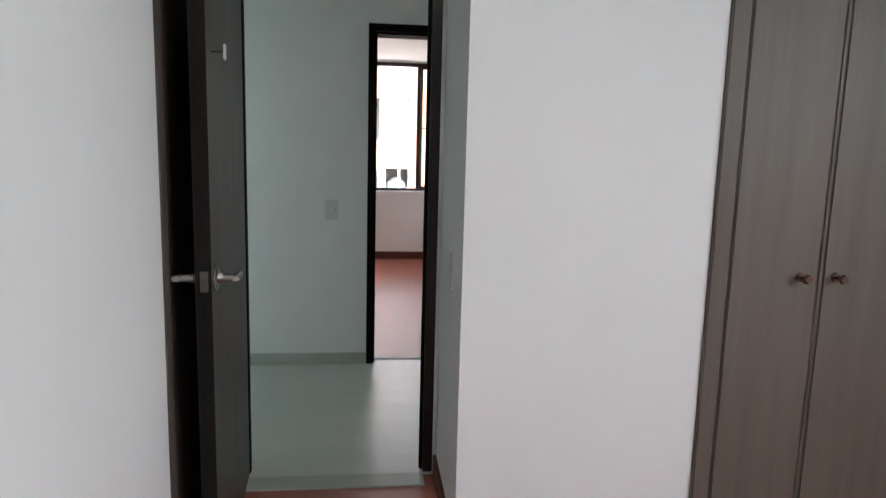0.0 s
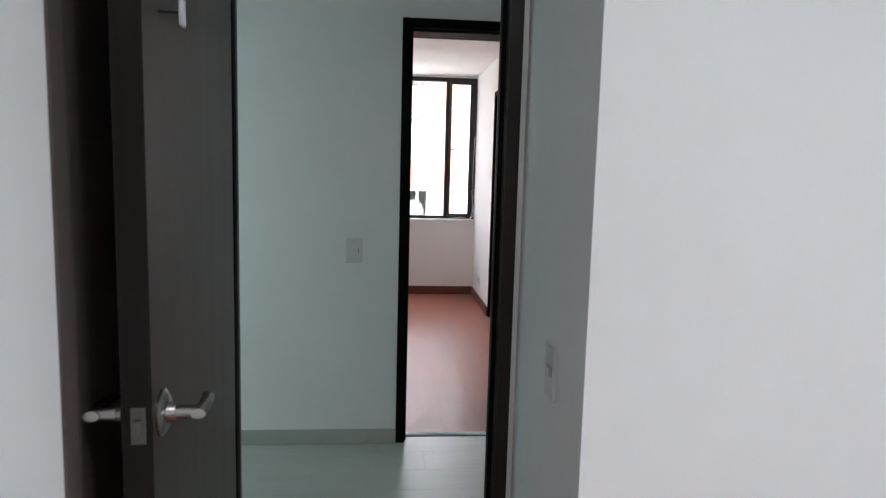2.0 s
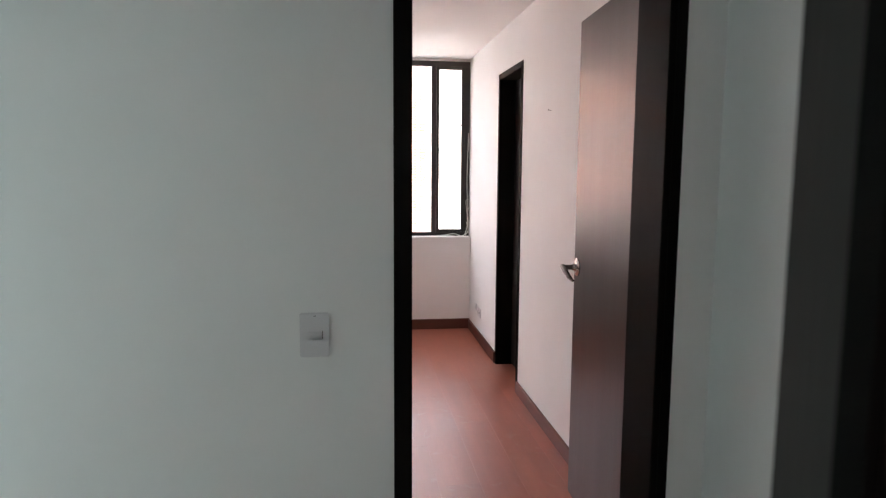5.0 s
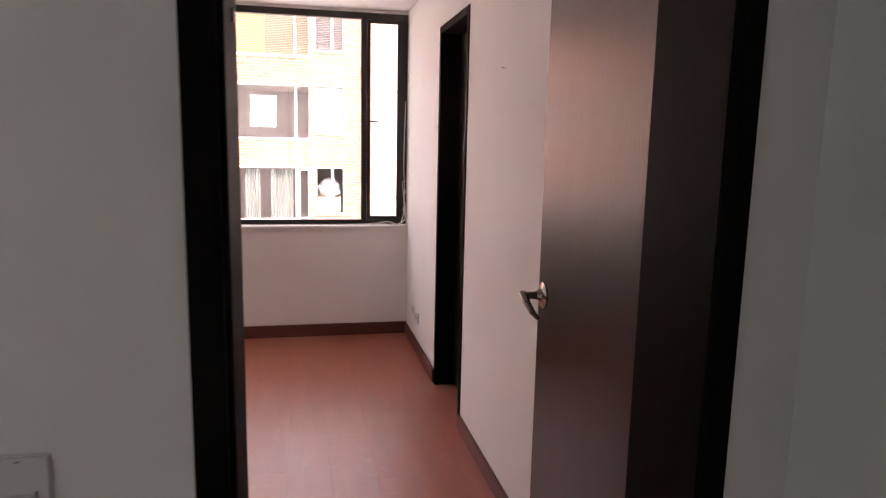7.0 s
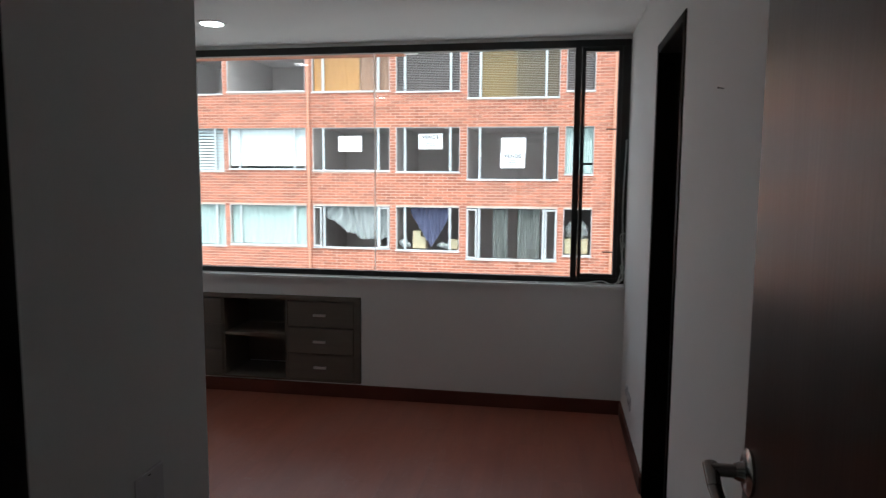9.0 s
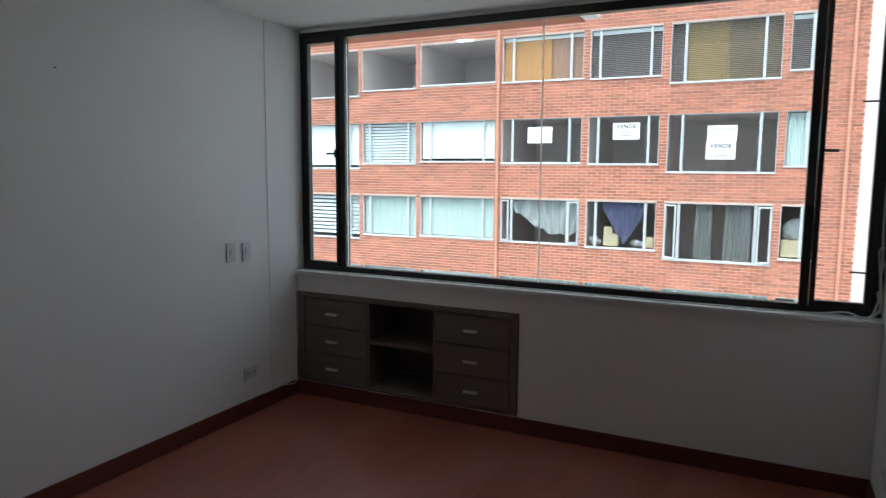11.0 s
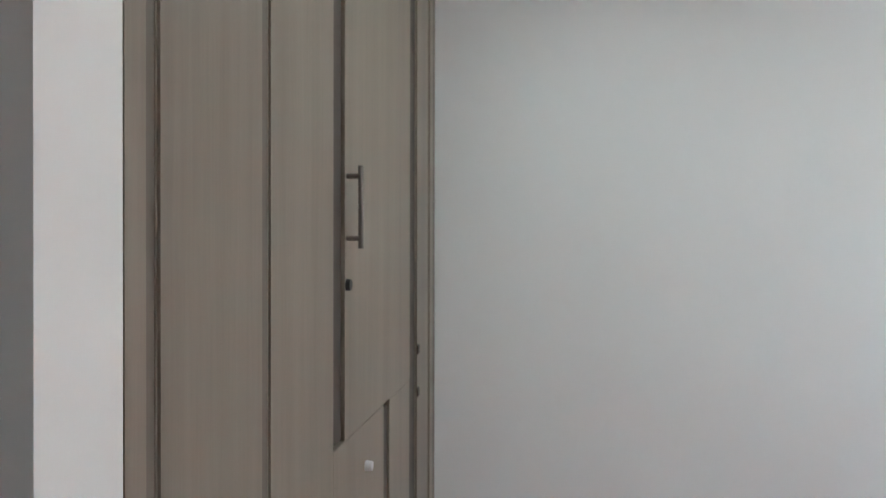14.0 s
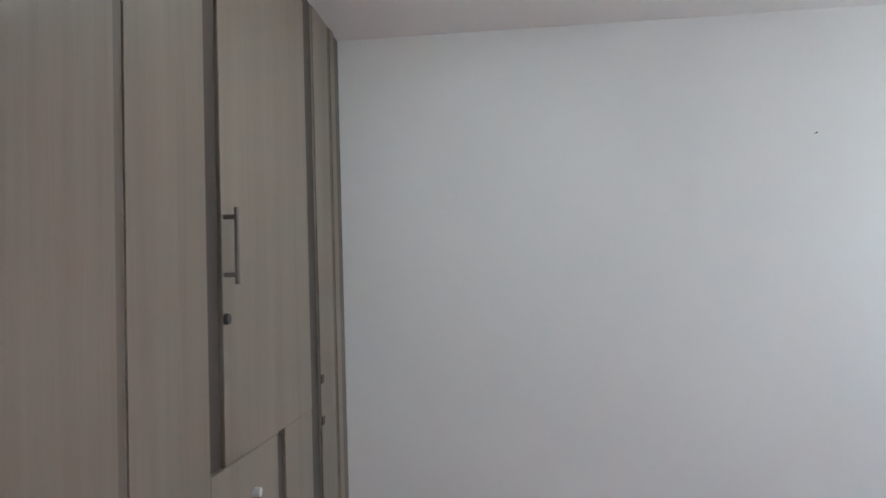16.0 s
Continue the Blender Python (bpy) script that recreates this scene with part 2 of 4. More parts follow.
def thing(name, at, label, category, group="", kind=""):
    ob = new(name)
    ob.empty_display_size = 0.1
    ob.location = at
    INV[ob.name] = Matrix.Translation(at).inverted()
    return tagged(ob, label, category, group, kind)


def structure(name, bm, material, label, category):
    return tagged(link_mesh(name, bm, material), label, category, kind="structure")


# ---- plan ----
H = 2.40                      # ceiling
XL, XR = -2.360, 0.942        # far bedroom, side walls
Y2, YW = 0.246, 4.067          # its door wall and window wall
YF = 4.145                    # window frame
YC, XS = 0.655, -0.111        # closet front, corner of the closet's end wall
YD0, YD1 = -1.455, -1.33       # wall with the near bedroom's door

# walls of the far bedroom
structure("wall_corridor_north", boxes((-4.4, 0, 0, 0.003, Y2, H), (0.828, 0, 0, 1.1, Y2, H), (0.003, 0, 2.10, 0.828, Y2, H)), PAINT, "white painted wall between corridor and far bedroom", "wall")
structure("wall_right", boxes((XR, Y2, 0, XR + 0.15, 2.268, H), (XR, 2.945, 0, XR + 0.15, YW + 0.2, H), (XR, 2.268, 2.105, XR + 0.15, 2.945, H)), PAINT, "white painted bedroom side wall with a doorway", "wall")
structure("wall_left", boxes((XL - 0.15, Y2, 0, XL, YW + 0.2, H), (XL - 0.05, YW + 0.2, 0.08, XL, YW + 0.42, 0.74)), PAINT, "white painted bedroom side wall with power outlets", "wall")
structure("wall_left_pier", boxes((XL, 3.80, 0, XL + 0.004, YW, H)), PAINT, "shallow white pier beside the window", "wall")
structure("wall_window", boxes((-0.788, YW, 0, XR, YW + 0.2, 0.815), (XL, YW, 0, -0.788, YW + 0.2, 0.10), (XL, YW, 0.70, -0.788, YW + 0.2, 0.815),
                               (XL, YW + 0.40, 0.08, -0.788, YW + 0.42, 0.74), (XL, YW + 0.2, 0.70, -0.788, YW + 0.40, 0.74), (XL, YW + 0.2, 0.08, -0.788, YW + 0.40, 0.10), (XL, YF, 2.379, XR, YW + 0.2, H)), PAINT, "white painted parapet wall under a wide window", "wall")
# Unseen block added so no daylight leaks in under the side door.
structure("wall_behind_door", boxes((XR + 0.16, 2.0, -0.1, XR + 0.26, 3.2, H)), PAINT, "unseen wall added behind the door to block light", "wall")
bm = bmesh.new()
plan = ((-0.474, Y2), (XS, Y2), (XS - 0.008, 0.857), (-0.474, YC))
low, top = [bm.verts.new((x, y, 0)) for x, y in plan], [bm.verts.new((x, y, H)) for x, y in plan]
bm.faces.new(low[::-1])
bm.faces.new(top)
for i in range(4):
    bm.faces.new((low[i], low[(i + 1) % 4], top[(i + 1) % 4], top[i]))
structure("wall_closet_end", bm, PAINT, "white painted end wall of the closet", "wall")
structure("ceiling_bedroom", boxes((XL - 0.15, 0, H, XR + 0.15, YW + 0.2, H + 0.15)), CEIL, "white painted ceiling", "ceiling")
structure("ceiling_corridor", boxes((-4.4, YD1, H, 1.1, 0, H + 0.15)), CEIL, "white painted corridor ceiling", "ceiling")

# corridor and near bedroom
structure("wall_corridor_south", boxes((-4.4, YD0, 0, -2.9, YD1, H), (-2.6, YD0, 0, -0.53, YD1, H), (-2.9, YD0, 2.0, -2.6, YD1, H), (0.287, YD0, 0, 1.1, YD1, H), (-0.53, YD0, 2.10, 0.287, YD1, H)), PAINT, "white painted corridor wall with a doorway", "wall")
structure("wall_corridor_end", boxes((0.948, YD1, 0, 1.1, 0, H)), PAINT, "white painted corridor end wall", "wall")
structure("wall_corridor_west", boxes((-4.5, YD0, 0, -4.4, 0.22, H)), PAINT, "plain white wall at the far end of the corridor", "wall")
structure("wall_return", boxes((0.303, -2.085, 0, 0.42, YD0, H), (0.42, -2.085, 0, 1.125, -1.985, H)), PAINT, "white painted wall return beside the doorway", "wall")
structure("wall_bedroom_left", boxes((-0.70, -6.0, 0, -0.56, -2.26, H), (-0.70, -2.26, 2.12, -0.56, YD0, H)), PAINT, "white painted bedroom wall", "wall")
structure("wall_bedroom_right", boxes((2.9, -6.0, 0, 3.05, -4.9, H), (2.9, -3.7, 0, 3.05, -1.33, H), (2.9, -4.9, 0, 3.05, -3.7, 0.85), (2.9, -4.9, 2.3, 3.05, -3.7, H)), PAINT, "white painted bedroom wall", "wall")
structure("wall_bedroom_back", boxes((-0.70, -6.15, 0, 3.05, -6.0, H)), PAINT, "white painted bedroom back wall", "wall")
structure("ceiling_near_bedroom", boxes((-0.70, -6.0, H, 3.05, YD1, H + 0.15)), CEIL, "white painted ceiling", "ceiling")


# ---- floors, laid in planks ----
def planks(name, x0, y0, x1, y1, along_y, material, label, width=0.195, length=1.2):
    base = structure(name, boxes((x0, y0, -0.12, x1, y1, -0.009)), REDB, label, "floor")
    cache = {}
    n_across = (x1 - x0 if along_y else y1 - y0) / width
    for i in range(math.ceil(n_across)):
        a0 = (x0 if along_y else y0) + i * width
        w = min(width, (x1 if along_y else y1) - a0)
        p, end = (y0 if along_y else x0) - length * ((i * 0.37) % 1.0), (y1 if along_y else x1)
        while p < end - 1e-4:
            s, e = max(p, y0 if along_y else x0), min(p + length, end)
            p += length
            if e - s < 0.02 or w < 0.02:
                continue
            key = (round(w, 3), round(e - s, 3))
            if key not in cache:
                bm = bmesh.new()
                g = 0.0001
                half = (w / 2 - g, (e - s) / 2 - g) if along_y else ((e - s) / 2 - g, w / 2 - g)
                box(bm, -half[0], -half[1], -0.009, half[0], half[1], 0.0)
                top = [ed for ed in bm.edges if all(v.co.z > -0.001 for v in ed.verts)]
                bmesh.ops.bevel(bm, geom=top, offset=0.0003, segments=1, affect="EDGES")
                me = bpy.data.meshes.new("plank")
                bm.to_mesh(me)
                bm.free()
                me.materials.append(material)
                cache[key] = me
            ob = new("plank", cache[key])
            ob.location = (a0 + w / 2, (s + e) / 2, 0) if along_y else ((s + e) / 2, a0 + w / 2, 0)
            ob.parent = base
    return base


# ---- door parts ----
def lever(parent, at, out, along, name="lever_handle"):
    """A round rose, a neck and a curved lever; out: the way off the door, along: the way the lever points."""
    p, o, a = Vector(at), Vector(out), Vector(along)
    bm = bmesh.new()
    tube(bm, p, p + o * 0.005, 0.038, 0.038, 32)
    tube(bm, p + o * 0.005, p + o * 0.011, 0.038, 0.029, 32)
    part("rose", bm, CHROME, parent, "brushed nickel round rose", True)
    bm = bmesh.new()
    tube(bm, p + o * 0.010, p + o * 0.024, 0.018, 0.0135, 20)
    tube(bm, p + o * 0.022, p + o * 0.060, 0.0115, 0.0105, 18)
    tube(bm, p + o * 0.060 - a * 0.013, p + o * 0.062 + a * 0.040, 0.0125, 0.0115, 18, 0.7)
    tube(bm, p + o * 0.062 + a * 0.040, p + o * 0.058 + a * 0.085 - Vector((0, 0, 0.003)), 0.0115, 0.0105, 18, 0.62)
    tube(bm, p + o * 0.058 + a * 0.085 - Vector((0, 0, 0.003)), p + o * 0.050 + a * 0.104 - Vector((0, 0, 0.006)), 0.0105, 0.007, 18, 0.62)
    part(name, bm, CHROME, parent, "brushed nickel lever handle", True)


# door of the near bedroom: frame, and an open leaf hinged at its left
door_1 = thing("door_1", (-0.12, YD0, 0), "dark-stained wooden door standing open into the near bedroom", "door", kind="structure")
for x0, x1 in ((-0.53, -0.49), (0.247, 0.287)):
    part("jamb", boxes((x0, YD0 - 0.012, 0, x1, YD1 + 0.012, 2.10), bev=0.003), DARK, door_1)
part("head_jamb", boxes((-0.49, YD0 - 0.012, 2.06, 0.247, YD1 + 0.012, 2.10), bev=0.003), DARKF, door_1)
part("stop", boxes((0.234, -1.435, 0, 0.247, -1.405, 2.06), (-0.49, -1.435, 0, -0.477, -1.405, 2.06), (-0.477, -1.435, 2.045, 0.234, -1.405, 2.06)), DARKF, door_1)
part("strike_plate", boxes((0.2455, -1.40, 0.945, 0.247, -1.385, 0.965)), SOCKET, door_1, "small dark strike hole")
part("threshold", boxes((-0.49, -1.588, -0.01, 0.247, -1.48, 0.006), bev=0.002), PALEB, door_1, "pale grey threshold strip")
D1 = Matrix.Translation((-0.476, -1.462, 0)) @ Matrix.Rotation(radians(-86.8), 4, "Z")
leaf = part("door_leaf", boxes((0.0, -0.043, 0.012, 0.79, 0.0, 2.05), bev=0.002), DARK, door_1, "dark-stained flush door leaf")
leaf.data.transform(D1)
for d, o in ((-0.043, (0, -1, 0)), (0.0, (0, 1, 0))):
    q = Matrix.Rotation(radians(-86.8), 3, "Z")
    lever(leaf, D1 @ Vector((0.735, d, 0.99)), q @ Vector(o), q @ Vector((-1, 0, 0)))
# Added strip whose dark matte tone paints the leaf's edge as unlit.
edge_strip = part("edge_lipping", boxes((0.787, -0.0435, 0.013, 0.7912, 0.0005, 2.0505)), EDGESHADE, leaf, "dark strip painting the unlit door edge")
edge_strip.data.transform(D1)
plate = part("latch_plate", boxes((0.7905, -0.030, 0.96, 0.7925, -0.008, 1.018), (0.7905, -0.024, 0.98, 0.802, -0.014, 1.0)), PEWTER, leaf, "nickel latch plate")
plate.data.transform(D1)
hook = part("hook_plate", boxes((0.686, 0.034, 1.606, 0.712, 0.040, 1.649), bev=0.002), PLATE, leaf, "small white plate of a door hook")
hook.data.transform(D1)
hook_body = part("hook_body", boxes((0.6972, 0.0, 1.6255, 0.7008, 0.035, 1.629), bev=0.001), DARK, leaf, "short dark arm of the hook plate")
hook_body.data.transform(D1)

# door of the far bedroom, hinged at its right and open inwards
door_2 = thing("door_2", (0.43, 0, 0), "dark-stained wooden door standing open into the far bedroom", "door", kind="structure")
for x0, x1 in ((0.003, 0.047), (0.793, 0.828)):
    part("jamb", boxes((x0, -0.007, 0, x1, Y2 + 0.012, 2.10), bev=0.003), DARKF, door_2)
part("head_jamb", boxes((0.047, -0.007, 2.055, 0.793, Y2 + 0.012, 2.10), bev=0.003), DARKF, door_2)
part("stop", boxes((0.047, 0.02, 0, 0.056, 0.205, 2.055), (0.774, -0.006, 0, 0.793, 0.093, 2.055), (0.056, 0.02, 2.043, 0.774, 0.093, 2.055), bev=0.002), JAMBW, door_2)
part("threshold", boxes((0.047, 0.082, -0.01, 0.793, 0.125, 0.005), bev=0.002), PALEB, door_2, "pale grey threshold strip")
part("threshold_gap", boxes((0.047, 0.07, -0.01, 0.793, 0.082, 0.001)), BLACKAL, door_2, "thin dark gap beside the threshold")
for z in (0.42, 1.62):
    part("strike_plate", boxes((0.056, 0.12, z, 0.060, 0.14, z + 0.02)), SOCKET, door_2, "small nickel catch")
D2 = Matrix.Translation((0.8, 0.256, 0)) @ Matrix.Rotation(radians(86.9), 4, "Z")
leaf2 = part("door_leaf", boxes((0.004, -0.038, 0.012, 0.666, 0.0, 2.045), bev=0.003), DARK, door_2, "dark-stained glossy flush door leaf")
leaf2.data.transform(D2)
lever(leaf2, D2 @ Vector((0.612, 0, 1.03)), (-1, 0.054, 0), (0, -0.9, -0.36))
part("latch_plate", boxes((0.846, 0.9195, 0.97, 0.866, 0.9225, 1.09)), CHROME, leaf2, "nickel latch plate")

# doorway in the right wall, lined in dark wood
door_3 = thing("door_3", (XR, 2.6, 0), "dark wooden door set back in a doorway lined with dark wood", "door", kind="structure")
part("jamb", boxes((XR - 0.006, 2.268, 0, XR + 0.15, 2.308, 2.105), bev=0.003), DARKF, door_3)
part("jamb", boxes((XR - 0.006, 2.905, 0, XR + 0.15, 2.945, 2.105), bev=0.003), DARKF, door_3)
part("head_jamb", boxes((XR - 0.006, 2.308, 2.065, XR + 0.15, 2.905, 2.105), bev=0.003), DARKF, door_3)
part("door_leaf", boxes((XR + 0.11, 2.31, 0.01, XR + 0.148, 2.903, 2.063), bev=0.003), DARK, door_3)

# closed dark door in the near bedroom's left wall
door_4 = thing("door_4", (-0.56, -1.9, 0), "closed dark-stained wooden door in the bedroom wall", "door", kind="structure")
part("jamb", boxes((-0.70, -2.26, 0, -0.556, -2.21, 2.12), bev=0.003), DARKB, door_4)
part("head_jamb", boxes((-0.70, -2.21, 2.06, -0.555, YD0, 2.12), bev=0.003), DARKB, door_4)
part("door_leaf", boxes((-0.62, -2.209, 0.01, -0.5575, YD0 - 0.002, 2.058), bev=0.003), DARKB, door_4)


# ---- baseboards ----
def baseboard(name, spec, material, label):
    structure(name, boxes(spec, bev=0.004), material, label, "baseboard")


baseboard("baseboard_window", (XL, YW - 0.015, 0, XR, YW, 0.092), REDB, "dark red-brown wooden baseboard")
baseboard("baseboard_left", (XL, YC, 0, XL + 0.015, YW - 0.015, 0.095), REDB, "dark red-brown wooden baseboard")
baseboard("baseboard_right_far", (XR - 0.015, 2.945, 0, XR, YW - 0.015, 0.088), REDB, "dark red-brown wooden baseboard")
baseboard("baseboard_right_near", (XR - 0.015, Y2, 0, XR, 2.268, 0.08), REDB, "dark red-brown wooden baseboard")
baseboard("baseboard_closet_end", (XS, Y2 + 0.015, 0, XS + 0.012, 0.855, 0.092), REDB, "dark red-brown wooden baseboard")
baseboard("baseboard_corridor", (-4.4, -0.013, 0, 0.004, 0, 0.075), PALEB, "pale grey-green wooden baseboard")
baseboard("baseboard_corridor_right", (0.830, -0.013, 0, 0.948, 0, 0.075), PALEB, "pale grey-green wooden baseboard")
baseboard("baseboard_corridor_end", (0.935, YD1, 0, 0.948, -0.013, 0.075), PALEB, "pale grey-green wooden baseboard")
baseboard("baseboard_return", (0.29, -2.085, 0, 0.303, YD0 - 0.012, 0.08), REDB, "dark red-brown wooden baseboard")
baseboard("baseboard_return_front", (0.303, -2.098, 0, 1.12, -2.085, 0.08), REDB, "dark red-brown wooden baseboard")

# ---- the wide window ----
window_1 = thing("window_1", (-0.7, YF, 0.83), "wide black aluminium window with side casements", "window", kind="structure")
ZB, ZT = 0.838, 2.372
part("window_frame", boxes((XL, YF, ZB, XR, YF + 0.06, ZB + 0.035), (XL, YF - 0.002, ZT - 0.04, XR, YF + 0.06, 2.378),
                           (XL, YF, ZB + 0.035, XL + 0.035, YF + 0.06, ZT - 0.04), (XR - 0.05, YF, ZB + 0.035, XR, YF + 0.06, ZT - 0.04), bev=0.003), BLACKAL, window_1)
for x in (-2.035, 0.62):
    part("mullion", boxes((x - 0.02, YF - 0.002, ZB + 0.035, x + 0.02, YF + 0.06, ZT - 0.04), bev=0.003), BLACKAL, window_1)


def casement(x0, x1, crank_x, side):
    s = part("casement", boxes((x0, YF - 0.012, ZB + 0.037, x0 + 0.024, YF + 0.03, ZT - 0.042), (x1 - 0.024, YF - 0.012, ZB + 0.037, x1, YF + 0.03, ZT - 0.042),
                               (x0 + 0.024, YF - 0.012, ZB + 0.037, x1 - 0.024, YF + 0.03, ZB + 0.062), (x0 + 0.024, YF - 0.012, ZT - 0.067, x1 - 0.024, YF + 0.03, ZT - 0.042), bev=0.002), BLACKAL, window_1)
    pane = part("pane", boxes((x0 + 0.022, YF + 0.008, ZB + 0.06, x1 - 0.022, YF + 0.013, ZT - 0.065)), GLASS, s)
    pane.visible_shadow = False
    for zz in (1.04, 1.82) if side > 0 else ():
        part("stay", boxes(((x1 - 0.09) if side > 0 else (x0 + 0.02), YF - 0.008, zz, (x1 - 0.02) if side > 0 else (x0 + 0.09), YF + 0.0, zz + 0.008)), BLACKAL, s, "thin black window stay")
    part("catch", boxes((crank_x, YF - 0.03, 1.598, crank_x + side * 0.08, YF - 0.018, 1.612), (crank_x, YF - 0.03, 1.58, crank_x + side * 0.02, YF - 0.011, 1.63), bev=0.002), BLACKAL, s, "black casement catch")


casement(-2.315, -2.056, -2.06, -1)
casement(0.642, 0.89, 0.645, 1)
for x0, x1 in ((-2.013, -0.7195), (-0.7125, 0.598)):
    pane = part("pane", boxes((x0, YF + 0.026, ZB + 0.033, x1, YF + 0.032, ZT - 0.038)), GLASS, window_1)
    pane.visible_shadow = False
part("glass_joint", boxes((-0.7195, YF + 0.0235, ZB + 0.035, -0.7125, YF + 0.0345, ZT - 0.04)), SEAL, window_1, "thin clear silicone joint")
part("window_sill", boxes((XL, YW - 0.02, 0.815, XR, YF + 0.06, 0.838), bev=0.003), PAINT, window_1, "narrow white window sill")

# unseen window of the near bedroom, and an opening made up to light the corridor
window_2 = thing("window_2", (2.97, -4.4, 0.85), "aluminium window of the near bedroom", "window", kind="structure")
part("window_frame", boxes((2.94, -4.9, 0.85, 3.0, -3.7, 0.89), (2.94, -4.9, 2.26, 3.0, -3.7, 2.3), (2.94, -4.9, 0.89, 3.0, -4.86, 2.26), (2.94, -3.74, 0.89, 3.0, -3.7, 2.26), (2.94, -4.32, 0.89, 3.0, -4.28, 2.26)), BLACKAL, window_2)
corridor_light_slot = thing("corridor_light_slot", (-2.75, YD0, 0), "added unseen opening that lets light into the corridor", "window", kind="structure")
part("window_frame", boxes((-2.9, YD0, 0, -2.86, YD1, 2.0), (-2.63, YD0, 0, -2.6, YD1, 2.0), (-2.86, YD0, 1.96, -2.63, YD1, 2.0)), BLACKAL, corridor_light_slot)


# ---- switches and outlets ----
def plate_on(name, at, u, n, w, h, label, kind):
    """A bevelled plate at a wall point; u: along the wall, n: off it; kind: rocker, outlet or blank."""
    p, u, n, z = Vector(at), Vector(u), Vector(n), Vector((0, 0, 1))
    turn = Matrix((( u.x, n.x, 0, p.x), (u.y, n.y, 0, p.y), (0, 0, 1, p.z), (0, 0, 0, 1)))
    t = thing(name, at, label, "switch" if kind == "rocker" else "outlet")

    def add(nm, mat, *specs, bev=0.0, label=""):
        bm = boxes(*specs, bev=bev)
        bm.transform(turn)
        return part(nm, bm, mat, t, label)

    add("plate", PLATE, (-w / 2, 0, -h / 2, w / 2, 0.0075, h / 2), bev=0.003)
    if kind == "rocker":
        add("rocker", PLATE, (-w * 0.27, 0.007, -h * 0.095, w * 0.25, 0.013, h * 0.095), bev=0.003)
        add("indicator", SOCKET, (w * 0.255, 0.0072, -h * 0.095, w * 0.28, 0.0082, h * 0.095))
        add("screw", SOCKET, (-0.002, 0.007, h * 0.425, 0.004, 0.0081, h * 0.438))
    elif kind == "outlet":
        for dx in (-w * 0.22, w * 0.22):
            add("socket", PLATE, (dx - w * 0.15, 0.007, -h * 0.26, dx + w * 0.15, 0.0095, h * 0.26), bev=0.002)
            add("slot", SOCKET, (dx - w * 0.07, 0.009, -h * 0.12, dx - w * 0.035, 0.0102, h * 0.12), (dx + w * 0.035, 0.009, -h * 0.12, dx + w * 0.07, 0.0102, h * 0.12))
    else:
        add("gap", SOCKET, (w * 0.2, 0.0072, -h * 0.21, w * 0.245, 0.0082, h * 0.21))
        add("insert", PLATE, (-w * 0.22, 0.007, -h * 0.2, w * 0.22, 0.012, h * 0.2), bev=0.002)
    return t


plate_on("light_switch", (-0.214, 0, 0.984), (1, 0, 0), (0, -1, 0), 0.08, 0.124, "white plastic light switch on the corridor wall", "rocker")
plate_on("light_switch", (0.303, -1.852, 0.953), (0, -1, 0), (-1, 0, 0), 0.08, 0.128, "white plastic light switch beside the bedroom door", "rocker")
plate_on("light_switch", (XS - 0.010, 0.67, 0.985), (0, -1, 0), (1, 0, 0), 0.078, 0.118, "white plastic light switch on the closet end wall", "rocker")
plate_on("wall_outlet", (XL, 3.472, 1.018), (0, 1, 0), (1, 0, 0), 0.075, 0.115, "white plastic socket plate high on the side wall", "blank")
plate_on("wall_outlet", (XL, 3.60, 1.012), (0, 1, 0), (1, 0, 0), 0.075, 0.115, "white plastic socket plate high on the side wall", "blank")
plate_on("power_outlet", (XL, 3.607, 0.26), (0, 1, 0), (1, 0, 0), 0.115, 0.075, "white double power outlet near the baseboard", "outlet")
plate_on("power_outlet", (XL, 1.02, 0.298), (0, 1, 0), (1, 0, 0), 0.115, 0.075, "white double power outlet near the closet", "outlet")
plate_on("power_outlet", (XL, 1.236, 0.298), (0, 1, 0), (1, 0, 0), 0.115, 0.075, "white double power outlet near the closet", "outlet")
plate_on("power_outlet", (XR, 3.575, 0.25), (0, -1, 0), (-1, 0, 0), 0.118, 0.08, "white double power outlet beside the doorway", "outlet")
plate_on("wall_outlet", (XR, 3.735, 0.268), (0, -1, 0), (-1, 0, 0), 0.075, 0.06, "small white socket plate next to a power outlet", "blank")

# ---- built-in drawer cabinet under the window ----
cab = thing("drawer_cabinet", (-1.58, YW, 0.10), "built-in grey-brown wooden cabinet with six drawers and open shelf", "cabinet")
CX0, CX1 = XL + 0.004, -0.791
part("frame", boxes((CX0, YW - 0.012, 0.666, CX1, YW + 0.385, 0.699), (CX0, YW - 0.012, 0.101, CX1, YW + 0.385, 0.114),
                    (CX0, YW - 0.012, 0.114, CX0 + 0.07, YW + 0.385, 0.666), (CX1 - 0.045, YW - 0.012, 0.114, CX1, YW + 0.385, 0.666),
                    (-1.80, YW - 0.006, 0.114, -1.785, YW + 0.385, 0.666), (-1.335, YW - 0.006, 0.114, -1.315, YW + 0.385, 0.666), bev=0.002), GREYD, cab)
part("back_panel", boxes((CX0 + 0.07, YW + 0.37, 0.125, CX1 - 0.045, YW + 0.385, 0.666)), GREYD, cab)
part("shelf", boxes((-1.785, YW + 0.0, 0.40, -1.335, YW + 0.37, 0.422), bev=0.002), GREYD, cab)
